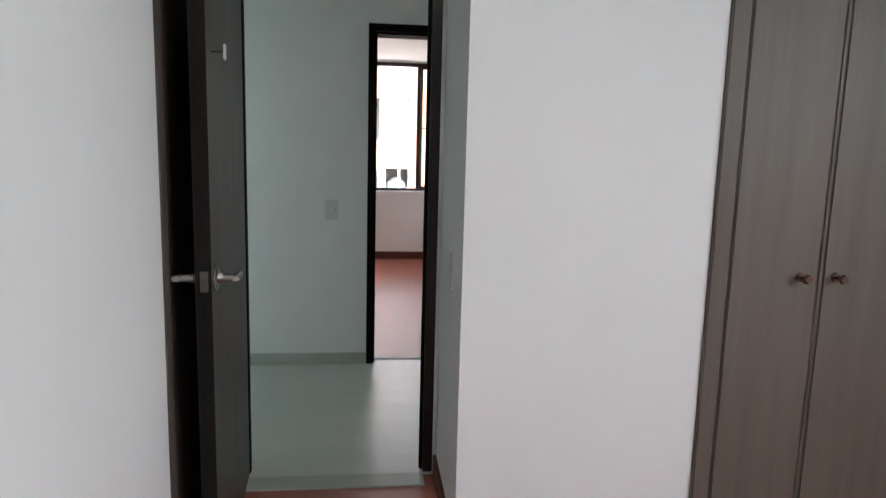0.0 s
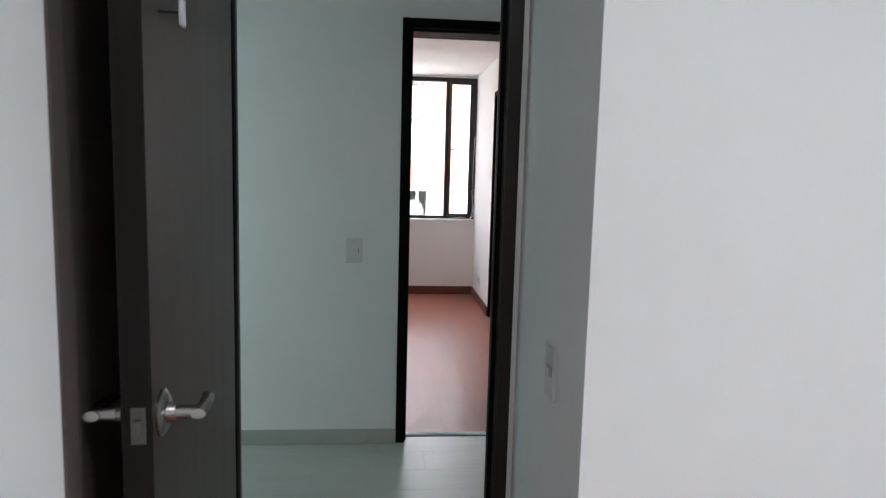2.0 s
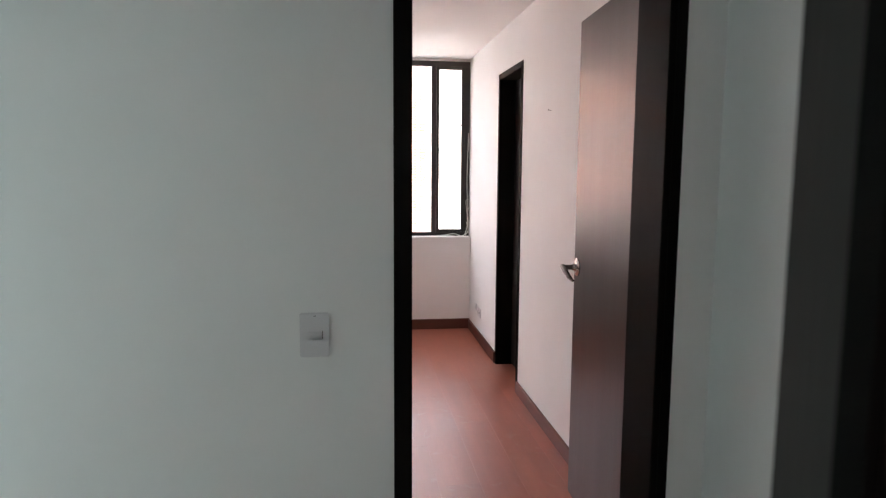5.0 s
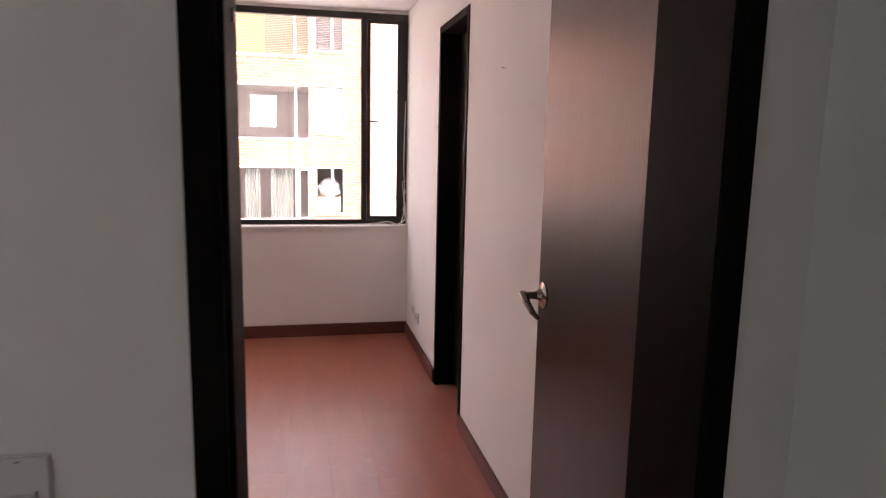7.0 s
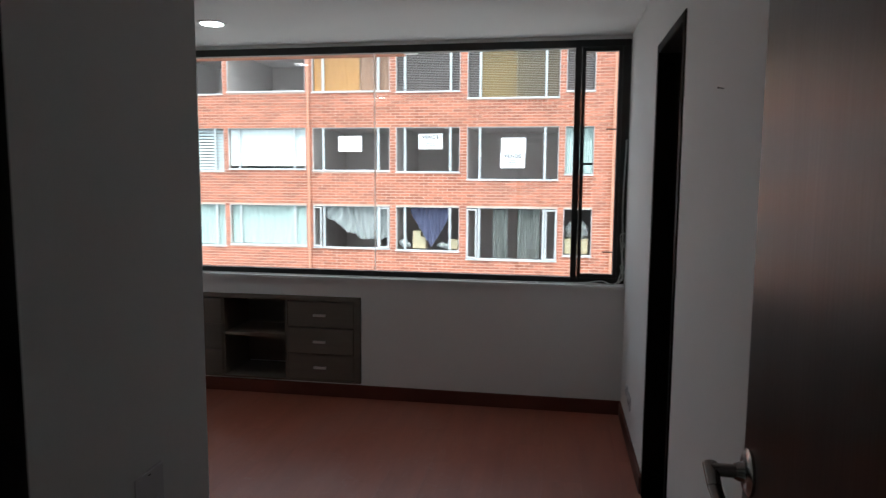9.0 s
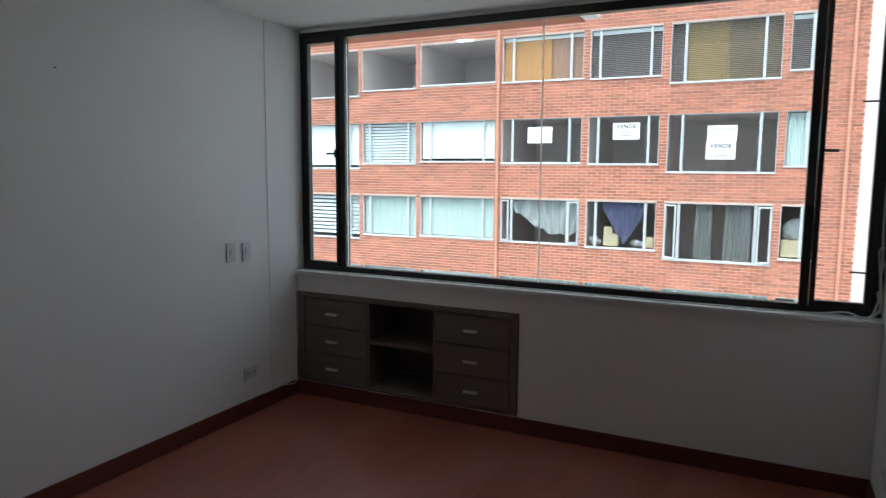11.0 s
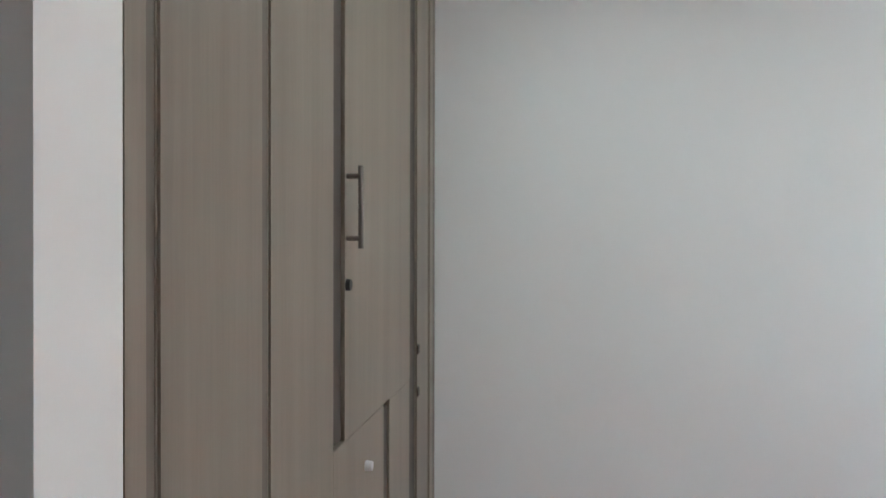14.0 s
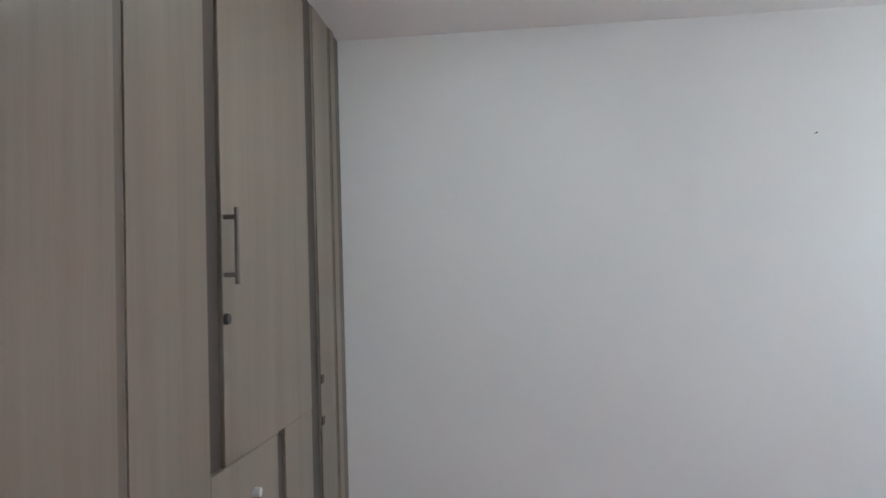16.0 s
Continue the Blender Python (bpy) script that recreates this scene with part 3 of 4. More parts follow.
for x0, x1, hx in ((CX0 + 0.073, -1.803, -2.062), (-1.312, CX1 - 0.048, -1.075)):
    for k in range(3):
        z0 = 0.116 + k * 0.183
        out = 0.008 if (k == 1 and hx > -1.5) else 0.0
        d = part("drawer", boxes((x0, YW - 0.008 - out, z0, x1, YW + 0.15, z0 + 0.178), bev=0.002), GREYD, cab)
        zc = z0 + 0.089
        part("handle", boxes((hx - 0.045, YW - 0.036 - out, zc - 0.009, hx + 0.045, YW - 0.028 - out, zc + 0.009), (hx - 0.04, YW - 0.03 - out, zc - 0.006, hx - 0.03, YW - 0.007 - out, zc + 0.006),
                             (hx + 0.03, YW - 0.03 - out, zc - 0.006, hx + 0.04, YW - 0.007 - out, zc + 0.006), bev=0.002), ALU, d, "short aluminium bar handle")

# ---- closet of the far bedroom ----
closet = thing("closet", (-1.28, YC, 0), "grey oak built-in closet with a gap beside its doors", "closet")
CZ = H - 0.002
# Tone of the beads, also painting the shade next to the side wall.
BEADSHADE = surface("grey_brown_bead_and_shade", (0.135, 0.112, 0.092), (0.18, 0.15, 0.124), 0.6, scale=(14, 14, 0.6), fine=9, bump=0.1)
# Dark tone for recessed strips and hinges; beside the posts it paints shade.
STRIP = surface("dark_strip_and_shade", (0.062, 0.047, 0.038), (0.088, 0.068, 0.056), 0.6, scale=(14, 14, 0.6), fine=9, bump=0.1)
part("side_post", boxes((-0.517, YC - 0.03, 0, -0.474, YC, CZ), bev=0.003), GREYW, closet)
# Coloured darker than the other posts to paint shade at the wall.
part("wall_post", boxes((XL + 0.002, YC - 0.03, 0, -2.27, YC - 0.004, CZ), bev=0.003), BEADSHADE, closet)
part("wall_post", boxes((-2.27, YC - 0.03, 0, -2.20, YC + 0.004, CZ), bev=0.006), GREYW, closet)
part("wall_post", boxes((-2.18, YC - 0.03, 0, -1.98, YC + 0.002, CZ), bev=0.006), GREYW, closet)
for z in (0.955, 1.095):
    part("hinge", boxes((-2.015, YC, z, -1.985, YC + 0.006, z + 0.03), bev=0.002), STRIP, closet, "small dark hinge")
# The gap's shade is put into this strip's dark colour.
part("filler_strip", boxes((-1.98, YC - 0.03, 0, -1.89, YC - 0.006, CZ)), STRIP, closet, "dark strip painting the shaded gap beside the door")
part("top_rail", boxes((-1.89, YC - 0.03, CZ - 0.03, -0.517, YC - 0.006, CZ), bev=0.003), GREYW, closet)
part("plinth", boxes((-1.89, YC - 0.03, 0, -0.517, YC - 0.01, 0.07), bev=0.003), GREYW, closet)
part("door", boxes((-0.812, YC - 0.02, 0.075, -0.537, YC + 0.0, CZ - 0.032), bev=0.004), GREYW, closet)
part("filler_bead", boxes((-0.537, YC - 0.02, 0.075, -0.517, YC - 0.005, CZ - 0.032)), BEADSHADE, closet)
part("filler_bead", boxes((-0.836, YC - 0.02, 0.075, -0.812, YC - 0.004, CZ - 0.032)), BEADSHADE, closet)
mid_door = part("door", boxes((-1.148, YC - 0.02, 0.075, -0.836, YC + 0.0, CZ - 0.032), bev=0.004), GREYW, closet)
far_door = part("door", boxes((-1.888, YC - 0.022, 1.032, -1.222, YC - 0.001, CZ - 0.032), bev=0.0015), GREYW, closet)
# Dark-toned strips set slightly back between the closet panels.
part("grip_strip", boxes((-1.222, YC - 0.02, 1.035, -1.148, YC - 0.009, CZ - 0.032), bev=0.002), STRIP, closet, "dark vertical recessed strip")
part("grip_strip", boxes((-1.625, YC - 0.02, 0.075, -1.565, YC - 0.008, 1.016), bev=0.002), STRIP, closet, "dark vertical recessed strip")
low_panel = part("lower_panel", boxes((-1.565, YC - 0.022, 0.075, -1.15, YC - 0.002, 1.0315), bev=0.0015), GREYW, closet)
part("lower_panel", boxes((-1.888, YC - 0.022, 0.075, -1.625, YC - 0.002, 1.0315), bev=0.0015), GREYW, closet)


def pull(parent, x, z0, z1):
    y = YC
    bm = tubes(((x, y - 0.004, z0 + 0.012), (x, y + 0.03, z0 + 0.012), 0.006), ((x, y - 0.004, z1 - 0.012), (x, y + 0.03, z1 - 0.012), 0.006), ((x, y + 0.03, z0 - 0.01), (x, y + 0.03, z1 + 0.01), 0.006))
    part("pull_handle", bm, DULL, parent, "slim metal pull handle", True)


pull(far_door, -1.238, 1.453, 1.61)
pull(mid_door, -0.868, 0.885, 1.012)
part("lock", tubes(((-1.238, YC - 0.006, 1.365), (-1.238, YC + 0.008, 1.365), 0.014, 0.012)), SOCKET, far_door, "small dark lock cylinder", True)
for z in (0.926, 0.753):
    part("knob", tubes(((-1.392, YC - 0.006, z), (-1.392, YC + 0.014, z), 0.013, 0.011)), PLATE, low_panel, "small white knob", True)

# ---- closet of the near bedroom ----
near = thing("closet", (1.9, -2.085, 0), "grey-brown wooden built-in closet with brass knobs", "closet")
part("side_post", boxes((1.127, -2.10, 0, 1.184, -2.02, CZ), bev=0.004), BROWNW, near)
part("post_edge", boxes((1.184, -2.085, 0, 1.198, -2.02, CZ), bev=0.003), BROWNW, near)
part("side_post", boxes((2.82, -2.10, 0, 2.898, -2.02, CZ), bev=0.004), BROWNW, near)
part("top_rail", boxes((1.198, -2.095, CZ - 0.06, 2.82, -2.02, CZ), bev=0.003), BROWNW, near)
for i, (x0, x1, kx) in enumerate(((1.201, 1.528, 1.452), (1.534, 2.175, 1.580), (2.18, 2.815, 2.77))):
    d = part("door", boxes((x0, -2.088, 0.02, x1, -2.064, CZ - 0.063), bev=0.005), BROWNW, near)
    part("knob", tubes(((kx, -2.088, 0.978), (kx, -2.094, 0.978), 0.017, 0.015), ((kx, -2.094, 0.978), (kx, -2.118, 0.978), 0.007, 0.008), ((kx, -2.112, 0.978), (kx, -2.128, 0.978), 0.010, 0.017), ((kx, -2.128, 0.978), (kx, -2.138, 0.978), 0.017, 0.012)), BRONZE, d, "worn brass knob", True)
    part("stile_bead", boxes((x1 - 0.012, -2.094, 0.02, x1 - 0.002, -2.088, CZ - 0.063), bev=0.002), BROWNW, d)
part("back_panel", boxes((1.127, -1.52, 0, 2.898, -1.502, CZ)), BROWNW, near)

# ---- recessed ceiling lamps ----
def downlight(x, y):
    lamp = thing("ceiling_lamp", (x, y, H), "lit round recessed ceiling downlight", "ceiling lamp", "ceiling downlights")
    part("ring", tubes(((x, y, H - 0.006), (x, y, H), 0.078, 0.085, 40)), PLATE, lamp, "white ring", True)
    part("diffuser", tubes(((x, y, H - 0.009), (x, y, H - 0.0055), 0.06, 0.064, 40)), LAMP, lamp, "glowing frosted face", True)


downlight(-1.503, 3.481)
downlight(-1.46, 1.30)
downlight(0.32, -3.08)


# ---- loose cable on the sill ----
def cable(name, pts, r, material, label):
    cu = bpy.data.curves.new(name, "CURVE")
    cu.dimensions, cu.bevel_depth, cu.bevel_resolution = "3D", r, 3
    sp = cu.splines.new("BEZIER")
    sp.bezier_points.add(len(pts) - 1)
    for bp, co in zip(sp.bezier_points, pts):
        bp.co, bp.handle_left_type, bp.handle_right_type = co, "AUTO", "AUTO"
    cu.materials.append(material)
    return tagged(new(name, cu), label, "cable")


SILL = 0.838
for pts, rad, text in (
        ([(0.40, 4.09, 0.004), (0.60, 4.11, 0.004), (0.70, 4.09, 0.012), (0.80, 4.10, 0.022), (0.88, 4.09, 0.008), (0.915, 4.12, 0.06), (0.925, 4.125, 0.22), (0.918, 4.125, 0.47), (0.928, 4.125, 0.92)], 0.004, "thin white cable lying on the window sill"),
        ([(0.66, 4.10, 0.004), (0.76, 4.118, 0.006), (0.87, 4.09, 0.006), (0.922, 4.10, 0.04), (0.93, 4.11, 0.14), (0.915, 4.118, 0.24), (0.93, 4.12, 0.33), (0.92, 4.115, 0.2), (0.928, 4.10, 0.06)], 0.003, "thin white cable curled at the window corner"),
        ([(0.90, 4.10, 0.004), (0.926, 4.09, 0.05), (0.918, 4.10, 0.13), (0.932, 4.108, 0.10), (0.925, 4.085, 0.03)], 0.003, "short loop of white cable at the window corner"),
        ([(-2.25, 4.10, 0.003), (-2.0, 4.085, 0.003), (-1.8, 4.105, 0.003), (-1.55, 4.09, 0.003), (-1.3, 4.10, 0.003), (-0.9, 4.095, 0.003), (-0.4, 4.105, 0.003), (0.1, 4.095, 0.003), (0.38, 4.092, 0.003)], 0.003, "thin white cable lying along the window sill")):
    cable("cable", [(x, y, SILL + z) for x, y, z in pts], rad, CABLE, text)
cable("cable", [(XL + 0.012, YW - 0.012, 0.80), (XL + 0.016, YW - 0.012, 0.6), (XL + 0.011, YW - 0.014, 0.35), (XL + 0.02, YW - 0.022, 0.103), (XL + 0.011, YW - 0.18, 0.099), (XL + 0.011, YW - 0.36, 0.099)], 0.0035, CABLE, "thin pale cable running down the room corner")

for at in ((XR, 1.67, 1.75), (XL, 2.453, 1.931)):
    n = -1 if at[0] > 0 else 1
    nail = thing("nail", at, "small dark nail stuck in the white wall", "nail")
    part("shank", tubes((at, (at[0] + n * 0.014, at[1], at[2] + 0.002), 0.0014, 0.0014, 8), ((at[0] + n * 0.014, at[1], at[2] + 0.002), (at[0] + n * 0.016, at[1], at[2] + 0.002), 0.003, 0.003, 10)), BLACKAL, nail)

# ---- outside: own building's ledge, street, the brick block opposite ----
structure("outer_slab", boxes((-4.5, YW + 0.2, 2.385, -0.60, 4.60, 2.62)), CONC, "brick-coloured soffit above the window", "ledge")
structure("trim_soffit_end", boxes((-0.597, YW + 0.22, 2.387, -0.50, 4.56, 2.55), bev=0.006), RENDER, "pale grey end block of the soffit", "ledge")
# Ground out of view, kept pale so it bounces daylight into the room.
structure("ground", boxes((-900, 5.5, -9.4, 900, 1800, -9.2)), BOUNCEGROUND, "unseen street ground, made pale to bounce light", "ground")

FY = 22.3
COLS = ((-16.9, -13.8, 1.57), (-13.65, -11.33, 1.74), (-11.16, -8.25, 1.81), (-8.0, -5.22, 1.77), (-5.0, -2.79, 1.73), (-2.55, 0.50, 1.49), (0.70, 1.63, 1.68))
HEAD, STOREY = 3.25, 2.70
FX0, FX1 = -22.0, 2.60
LEVELS = (1, 0, -1, -2, -3)
bld = thing("apartment_building", (-8, FY, -9.2), "orange brick apartment building with white-framed windows", "building")
holes = []
for k in LEVELS:
    for x0, x1, sill in COLS:
        holes.append((x0, x1, sill + k * STOREY, HEAD + k * STOREY))
    for x0, x1, sill in ((-20.4, -17.1, 1.6),):
        holes.append((x0, x1, sill + k * STOREY, HEAD + k * STOREY))

ZLO, ZHI = -9.2, 7.6
bm = bmesh.new()
for k in LEVELS:
    z1, z0 = HEAD + k * STOREY, HEAD + (k - 1) * STOREY
    xs = sorted(h for h in holes if abs(h[3] - z1) < 0.01)
    p = FX0
    for x0, x1, s, _ in xs:
        box(bm, p, FY, z0, x0, FY + 0.2, z1)
        box(bm, x0, FY, z0, x1, FY + 0.2, s)
        p = x1
    box(bm, p, FY, z0, FX1, FY + 0.2, z1)
box(bm, FX0, FY, HEAD + STOREY, FX1, FY + 0.2, ZHI)
box(bm, FX0, FY, ZLO, FX1, FY + 0.2, HEAD - 4 * STOREY)
box(bm, FX1 - 0.2, FY + 0.2, ZLO, FX1, FY + 8, ZHI)
part("wall", bm, MORTAR, bld)
part("roof", boxes((FX0, FY - 0.15, ZHI, FX1 + 0.1, FY + 8, ZHI + 0.25)), CONC, bld)
part("back_wall", boxes((FX0, FY + 4.0, ZLO, FX1 - 0.2, FY + 4.2, ZHI)), FLATIN, bld)
bm = bmesh.new()
for k in range(-4, 2):
    z = HEAD + k * STOREY
    box(bm, FX0, FY + 0.2, z + 0.05, FX1 - 0.2, FY + 4.0, z + 0.25)
for x in (-21.9, -17.0, -13.72, -11.24, -8.12, -5.1, -2.67, 0.6):
    box(bm, x - 0.05, FY + 0.2, ZLO, x + 0.05, FY + 4.0, ZHI)
part("inner_walls", bm, FLATIN, bld)

# bricks, one joined mesh
BL, BH, GAP = 0.33, 0.098, 0.018
verts, faces = [], []
z, row = -3.6, 0
while z < 7.5:
    x = FX0 + (0.5 * BL if row % 2 else 0)
    while x < FX1:
        a, b = x, min(x + BL - GAP, FX1)
        spans = [(a, b)]
        for h0, h1, s, t in holes:
            if z + BH - GAP > s + 0.001 and z < t - 0.001:
                spans = [q for u, v in spans for q in ((u, min(v, h0)), (max(u, h1), v)) if q[1] - q[0] > 0.03]
        for u, v in spans:
            n, d = len(verts), 0.010 + 0.004 * random.random()
            y = FY - d
            zt = z + BH - GAP
            verts += [(u, FY, z), (v, FY, z), (v, FY, zt), (u, FY, zt), (u + .004, y, z + .004), (v - .004, y, z + .004), (v - .004, y, zt - .004), (u + .004, y, zt - .004)]
            faces += [(n + 4, n + 5, n + 6, n + 7), (n, n + 1, n + 5, n + 4), (n + 1, n + 2, n + 6, n + 5), (n + 2, n + 3, n + 7, n + 6), (n + 3, n, n + 4, n + 7)]
        x += BL
    z += BH
    row += 1
me = bpy.data.meshes.new("bricks")
me.from_pydata(verts, [], faces)
me.materials.append(BRICK)
bricks = new("bricks", me)
bricks.parent, bricks.matrix_parent_inverse = bld, INV[bld.name]
tagged(bricks, "orange brick courses", kind="stuff")

part("drain_pipe", tubes(((-8.12, FY - 0.07, ZLO), (-8.12, FY - 0.07, ZHI), 0.055)), PIPE, bld, "pale orange drain pipe", True)
part("drain_pipe", tubes(((2.25, FY - 0.07, ZLO), (2.25, FY - 0.07, ZHI), 0.05)), PIPE, bld, "pale orange drain pipe", True)

WHITEBL = cloth("white_roller_blind", (0.82, 0.83, 0.83), (0.87, 0.88, 0.88))
GREENC = cloth("pale_green_curtain", (0.41, 0.48, 0.455), (0.50, 0.57, 0.545))
ORANGEC = cloth("orange_blind", (0.38, 0.175, 0.05), (0.45, 0.22, 0.07))
TAUPEC = cloth("taupe_blind", (0.25, 0.13, 0.08), (0.31, 0.17, 0.11))
SLATD = cloth("dark_slats", (0.095, 0.070, 0.066), (0.14, 0.105, 0.10))
SLATG = cloth("golden_slats", (0.25, 0.155, 0.055), (0.31, 0.20, 0.08))
SLATB = cloth("brown_slats", (0.13, 0.088, 0.05), (0.18, 0.125, 0.075))
SLATW = cloth("white_slats", (0.6, 0.63, 0.66), (0.7, 0.73, 0.75))
PALEC = cloth("pale_grey_curtain", (0.27, 0.27, 0.27), (0.37, 0.37, 0.37))
SHEER = cloth("grey_sheer_curtain", (0.13, 0.128, 0.12), (0.21, 0.205, 0.195))
BLUEC = cloth("blue_violet_cloth", (0.055, 0.055, 0.11), (0.09, 0.09, 0.165))
BOXC = cloth("cardboard", (0.45, 0.37, 0.24), (0.55, 0.46, 0.31))


def folds(x0, x1, z0, z1, y, amp=0.03, n=9, top_drop=None):
    """A hanging cloth with folds; top_drop shapes its lower edge."""
    bm = bmesh.new()
    m, r = 48, 8
    grid = []
    for j in range(r + 1):
        line = []
        for i in range(m + 1):
            u = i / m
            low = z0 if top_drop is None else z1 - (z1 - z0) * top_drop(u)
            z = low + (z1 - low) * j / r
            line.append(bm.verts.new((x0 + (x1 - x0) * u, y + amp * math.sin(u * n * math.tau + 1.7 * math.sin(u * 9.0 + j * 0.35)) * (1.1 - 0.3 * j / r), z)))
        grid.append(line)
    for j in range(r):
        for i in range(m):
            bm.faces.new((grid[j][i], grid[j][i + 1], grid[j + 1][i + 1], grid[j + 1][i]))
    return bm


def slats(x0, x1, z0, z1, y, pitch=0.055):
    bm = bmesh.new()
    z = z0
    while z < z1:
        box(bm, x0, y, z, x1, y + 0.02, z + pitch * 0.7)
        z += pitch
    return bm


def swung_pane(parent, hinge, width, z0, z1, degrees):
    """A side casement standing a little open: a white frame turned about its outer stile."""
    a, b = sorted((0.0, width))
    bm = boxes((a, -0.02, z0 + 0.05, a + 0.04, 0.02, z1 - 0.05), (b - 0.04, -0.02, z0 + 0.05, b, 0.02, z1 - 0.05), (a + 0.04, -0.02, z0 + 0.05, b - 0.04, 0.02, z0 + 0.09), (a + 0.04, -0.02, z1 - 0.09, b - 0.04, 0.02, z1 - 0.05))
    bm.transform(Matrix.Translation((hinge, FY - 0.02, 0)) @ Matrix.Rotation(radians(-degrees), 4, "Z"))
    return part("casement", bm, WHITEAL, parent, "white side casement standing ajar")


def far_window(x0, x1, z0, z1, style):
    w = part("window", boxes((x0, FY + 0.02, z0, x1, FY + 0.08, z0 + 0.03), (x0, FY + 0.02, z1 - 0.025, x1, FY + 0.08, z1), (x0, FY + 0.02, z0 + 0.03, x0 + 0.022, FY + 0.08, z1 - 0.025), (x1 - 0.022, FY + 0.02, z0 + 0.03, x1, FY + 0.08, z1 - 0.025),
                             (x0 - 0.02, FY - 0.04, z0 - 0.03, x1 + 0.02, FY + 0.02, z0)), WHITEAL, bld, "white aluminium window")
    wide = x1 - x0
    if style == "bare":
        mull = ()
    elif wide > 1.5:
        mull = (x0 + wide * 0.145, x1 - wide * 0.145)
    else:
        mull = (x0 + wide * 0.6,)
    for xm in mull:
        part("mullion", boxes((xm - 0.045, FY + 0.015, z0 + 0.03, xm - 0.012, FY + 0.075, z1 - 0.025), (xm - 0.012, FY + 0.03, z0 + 0.03, xm + 0.012, FY + 0.06, z1 - 0.025), (xm + 0.012, FY + 0.015, z0 + 0.03, xm + 0.03, FY + 0.075, z1 - 0.025)), WHITEAL, w)
    g = part("pane", boxes((x0 + 0.03, FY + 0.045, z0 + 0.035, x1 - 0.03, FY + 0.051, z1 - 0.03)), FARGLASS, w)
    g.visible_shadow = False
    a, b, c, d, y = x0 + 0.04, x1 - 0.04, z0 + 0.05, z1 - 0.04, FY + 0.13
    mid = (a + b) / 2
    if style == "white":
        part("blind", folds(a, b, c + 0.07, d, y, 0.006, 14), WHITEBL, w, "white blind")
    elif style == "green":
        part("curtain", folds(a, b, c, d, y, 0.012, 12), GREENC, w, "pale green curtain")
    elif style == "slats":
        part("blind", slats(a, b, c, d, y, 0.11), SLATW, w, "white slatted blind")
    elif style == "louvre":
        part("blind", slats(a, b, c + 0.1, d, y, 0.15), SLATW, w, "wide white slatted blind")
    elif style == "orange":
        part("blind", folds(a, mid + 0.3, c, d - 0.1, y, 0.004, 6), ORANGEC, w, "orange blind")
        part("blind_box", boxes((a, y - 0.02, d - 0.1, b, y + 0.05, d)), WHITEBL, w)
        part("blind", folds(mid + 0.3, b, c, d, y + 0.03, 0.004, 6), TAUPEC, w, "taupe blind")
    elif style == "dark":
        part("blind", slats(a, b, c, d - 0.12, y), SLATD, w, "dark slatted blind")
        part("blind_box", boxes((a, y - 0.02, d - 0.12, b, y + 0.05, d)), WHITEBL, w)
    elif style == "gold":
        part("blind", slats(a, a + 0.42, c, d, y), SLATD, w, "dark slatted blind")
        part("blind", slats(a + 0.44, mid + 0.1, c, d, y), SLATG, w, "golden slatted blind")
        part("blind", slats(mid + 0.12, b, c, d, y), SLATB, w, "brown slatted blind")
    elif style == "drape":
        part("curtain", folds(a + 0.32, b - 0.08, c, d, y, 0.05, 7, lambda u: 0.16 + 0.66 * math.sin(math.pi * min(1, u * 0.62 + 0.02)) ** 1.1 + 0.03 * math.sin(u * 23)), PALEC, w, "gathered grey curtain")
        swung_pane(w, x0 + 0.03, 0.34, z0, z1, 20)
        swung_pane(w, x1 - 0.03, -0.34, z0, z1, -14)
    elif style == "sheers":
        swung_pane(w, x0 + 0.03, 0.40, z0, z1, 28)
        swung_pane(w, x1 - 0.03, -0.40, z0, z1, -28)
        part("curtain", folds(mid - 0.62, mid - 0.12, c, d, y, 0.03, 7), SHEER, w, "grey sheer curtain")
        part("curtain", folds(mid + 0.22, mid + 0.95, c, d, y, 0.03, 9), SHEER, w, "grey sheer curtain")
    elif style == "blue":
        part("curtain", folds(a + 0.45, b - 0.35, c, d, y, 0.03, 7, lambda u: 0.2 + 0.75 * (1 - abs(2 * u - 1.1))), BLUEC, w, "knotted blue-violet curtain")
        bag = bmesh.new()
        for bx, bz, br in ((a + 0.16, 0.16, 0.15), (a + 0.30, 0.10, 0.10), (b - 0.62, 0.13, 0.13), (b - 0.45, 0.10, 0.12)):
            bmesh.ops.create_icosphere(bag, subdivisions=2, radius=br, matrix=Matrix.Translation((bx, y + 0.25, c + bz)) @ Matrix.Diagonal((1.2, 0.8, 0.9, 1)))
        for v in bag.verts:
            v.co += Vector((random.uniform(-0.02, 0.02), 0, random.uniform(-0.02, 0.02)))
        part("bundle", bag, PALEC, w, "crumpled pale plastic bundles", True)
        for spec in ((a + 0.5, y + 0.1, c, a + 0.98, y + 0.5, c + 0.42), (a + 0.52, y + 0.08, c + 0.42, a + 0.80, y + 0.45, c + 0.62), (b - 0.33, y + 0.1, c, b - 0.04, y + 0.4, c + 0.34)):
            part("carton", boxes(spec, bev=0.01), BOXC, w, "cardboard box")
    elif style == "bag":
        bag = bmesh.new()
        bmesh.ops.create_icosphere(bag, subdivisions=3, radius=0.42, matrix=Matrix.Translation(((a + b) / 2, y + 0.35, c + 0.78)) @ Matrix.Diagonal((0.95, 0.6, 0.85, 1)))
        for v in bag.verts:
            v.co += Vector((random.uniform(-0.03, 0.03), random.uniform(-0.03, 0.03), random.uniform(-0.03, 0.03)))
        part("sack", bag, PALEC, w, "bulging pale plastic sack", True)
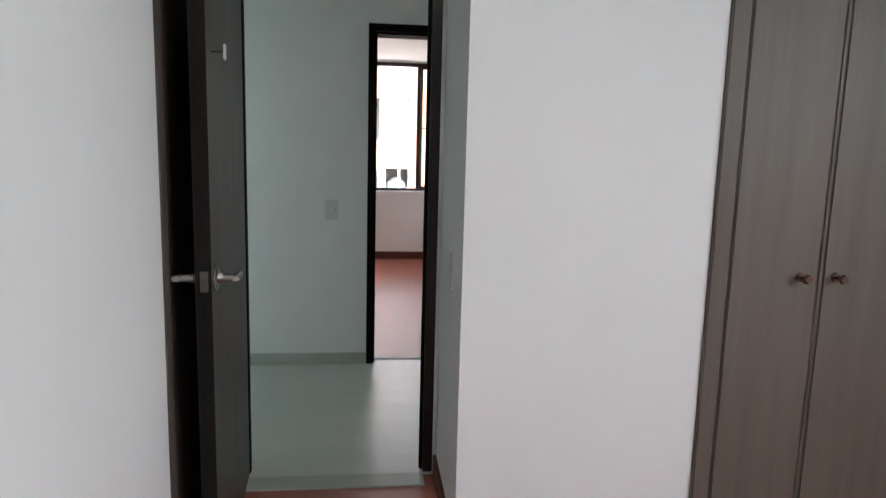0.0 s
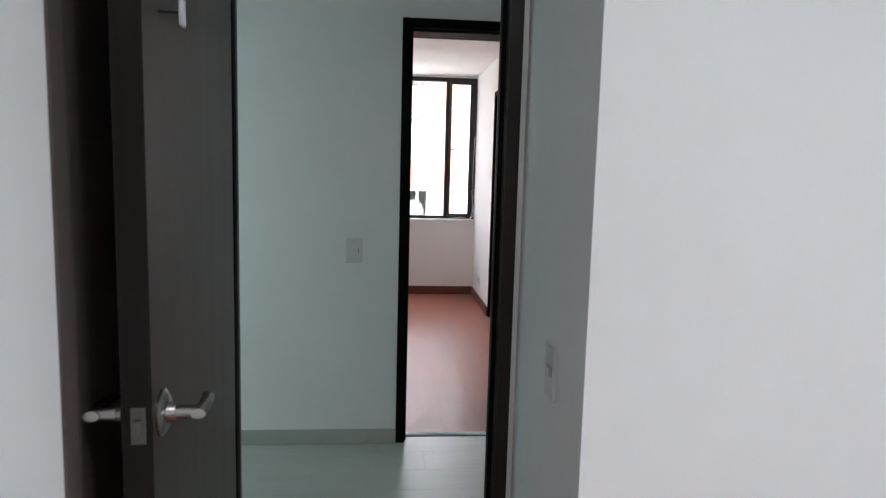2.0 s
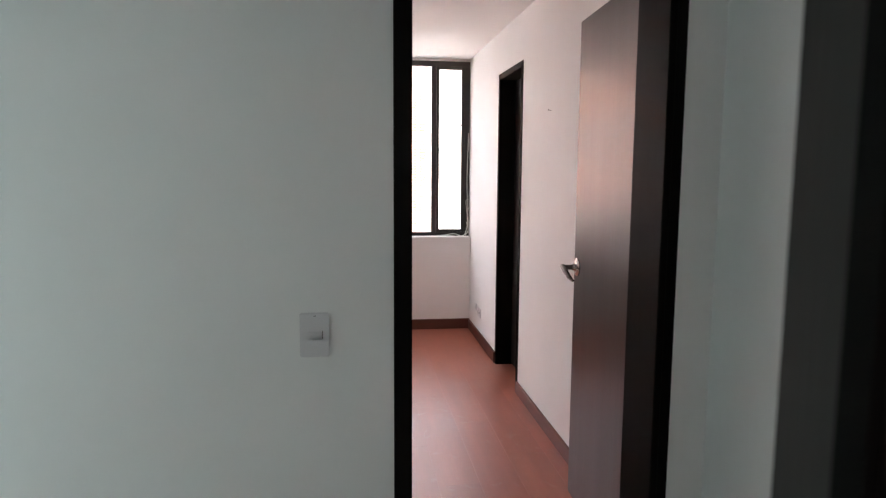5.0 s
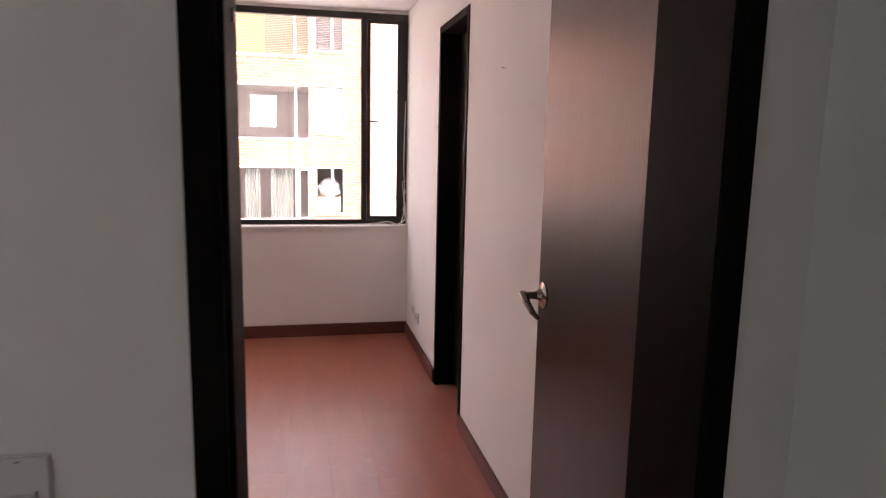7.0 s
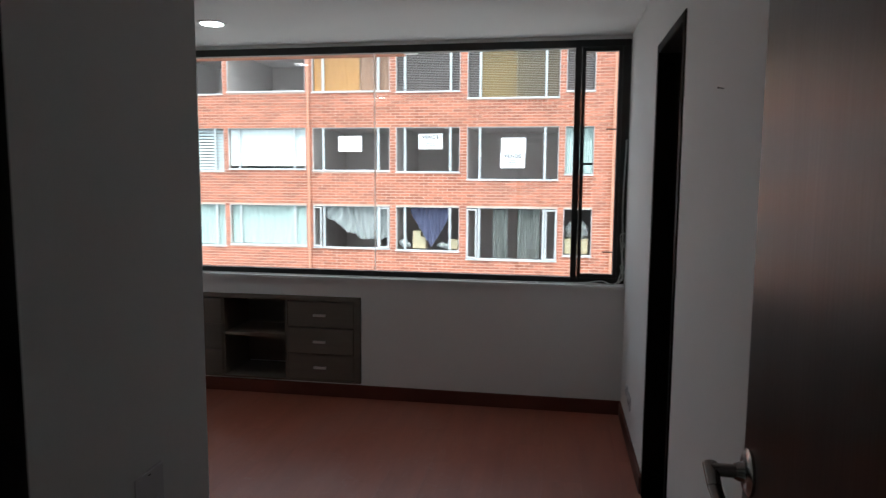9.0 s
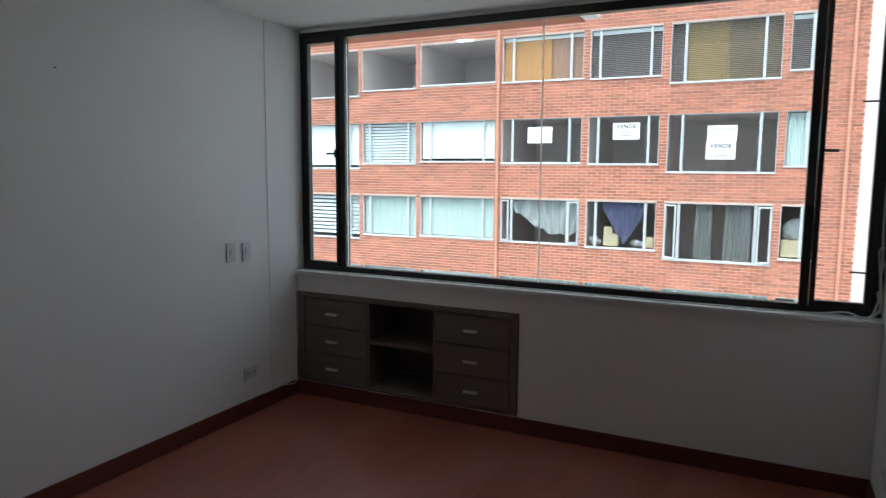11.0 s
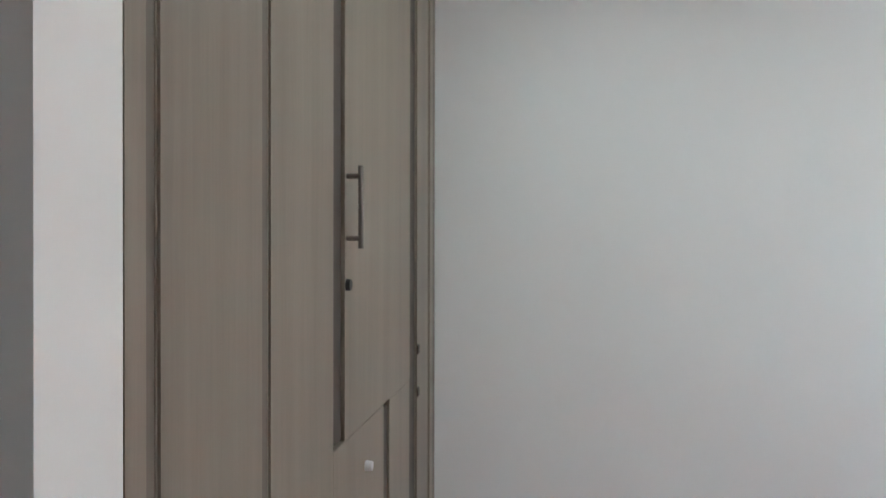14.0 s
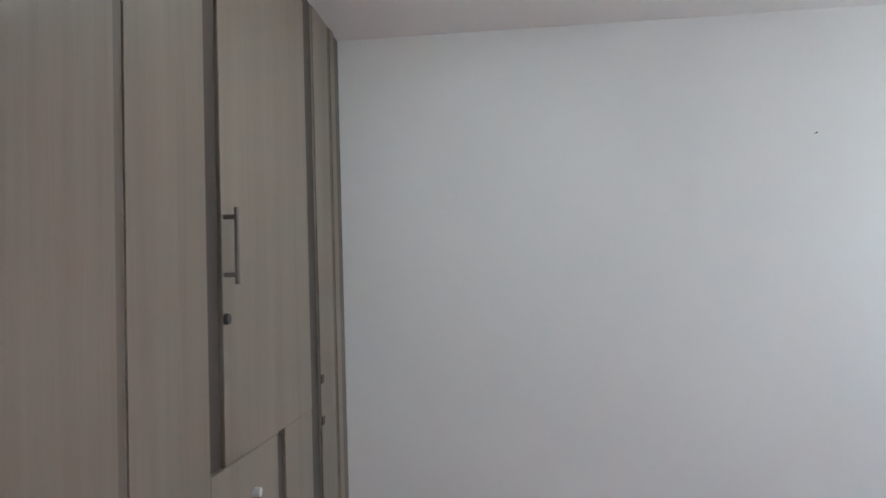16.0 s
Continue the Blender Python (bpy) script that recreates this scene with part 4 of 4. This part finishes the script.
        part("carton", boxes((a + 0.02, y + 0.1, c, b - 0.06, y + 0.5, c + 0.5), bev=0.01), BOXC, w, "cardboard box")
    return w


STYLES = {
    1: ("bare", "bare", "bare", "orange", "dark", "gold", "dark"),
    0: ("white", "slats", "white", "empty", "empty", "empty", "green"),
    -1: ("louvre", "green", "green", "drape", "blue", "sheers", "bag"),
    -2: ("slats", "slats", "white", "green", "green", "green", "empty"),
    -3: ("empty", "white", "empty", "white", "empty", "green", "empty"),
}
for k in LEVELS:
    for (x0, x1, sill), style in zip(COLS, STYLES[k]):
        far_window(x0, x1, sill + k * STOREY, HEAD + k * STOREY, style)
    far_window(-20.4, -17.1, 1.6 + k * STOREY, HEAD + k * STOREY, "white")


# notices in the windows
def words(parent, text, x, z, size, y, material, name="lettering"):
    cu = bpy.data.curves.new(name, "FONT")
    cu.body, cu.size, cu.align_x, cu.align_y, cu.extrude, cu.offset, cu.space_character = text, size, "CENTER", "CENTER", 0.001, 0.006, 1.2
    ob = new(name, cu)
    cu.materials.append(material)
    ob.parent = parent
    ob.matrix_parent_inverse = INV.get(parent.name, Matrix.Identity(4))
    ob.matrix_basis = pose(x, y, z, 90, 0, 0)
    return ob


def notice(x0, x1, z0, z1, text, lines, material=INK):
    y = FY + 0.04
    t = part("notice", boxes((x0, y - 0.004, z0, x1, y, z1)), PAPER, bld, "white paper sale notice")
    if text:
        words(t, text, (x0 + x1) / 2, z1 - 0.12, 0.165 if len(text) < 6 else 0.12, y - 0.007, material)
    if lines:
        bm = bmesh.new()
        for i in range(lines):
            zz = z1 - 0.26 - i * 0.065
            wv = (x1 - x0) * (0.25 + 0.1 * ((i * 7) % 3))
            box(bm, (x0 + x1) / 2 - wv / 2, y - 0.006, zz - 0.009, (x0 + x1) / 2 + wv / 2, y - 0.004, zz + 0.009)
        part("small_print", bm, INK, t)
    return t


notice(-7.07, -6.22, 2.43, 2.96, "", 0)
notice(-4.22, -3.39, 2.51, 3.03, "VENDE", 3)
notice(-1.40, -0.58, 2.40, 2.89, "ARRIENDA", 0, PALEINK)
notice(-1.42, -0.60, 1.88, 2.395, "VENDE", 3)

# pale building beyond the brick block
side = thing("neighbour_building", (8, 26, -9.2), "pale rendered building beyond the brick block", "building")
part("wall", boxes((2.9, 26, -9.2, 14, 34, 9)), RENDER, side)
part("roof", boxes((2.7, 25.8, 9, 14.2, 34.2, 9.3)), CONC, side)

# ---- floor planks last ----
planks("floor_bedroom", XL - 0.1, 0.072, XR + 0.3, YW, True, REDF, "red-brown laminate plank floor")
planks("floor_corridor", -4.4, -1.482, 1.0, 0.070, False, PALEF, "pale ash laminate plank floor")
planks("floor_near_bedroom", -0.60, -6.0, 2.95, -1.486, True, REDF, "red-brown laminate plank floor")
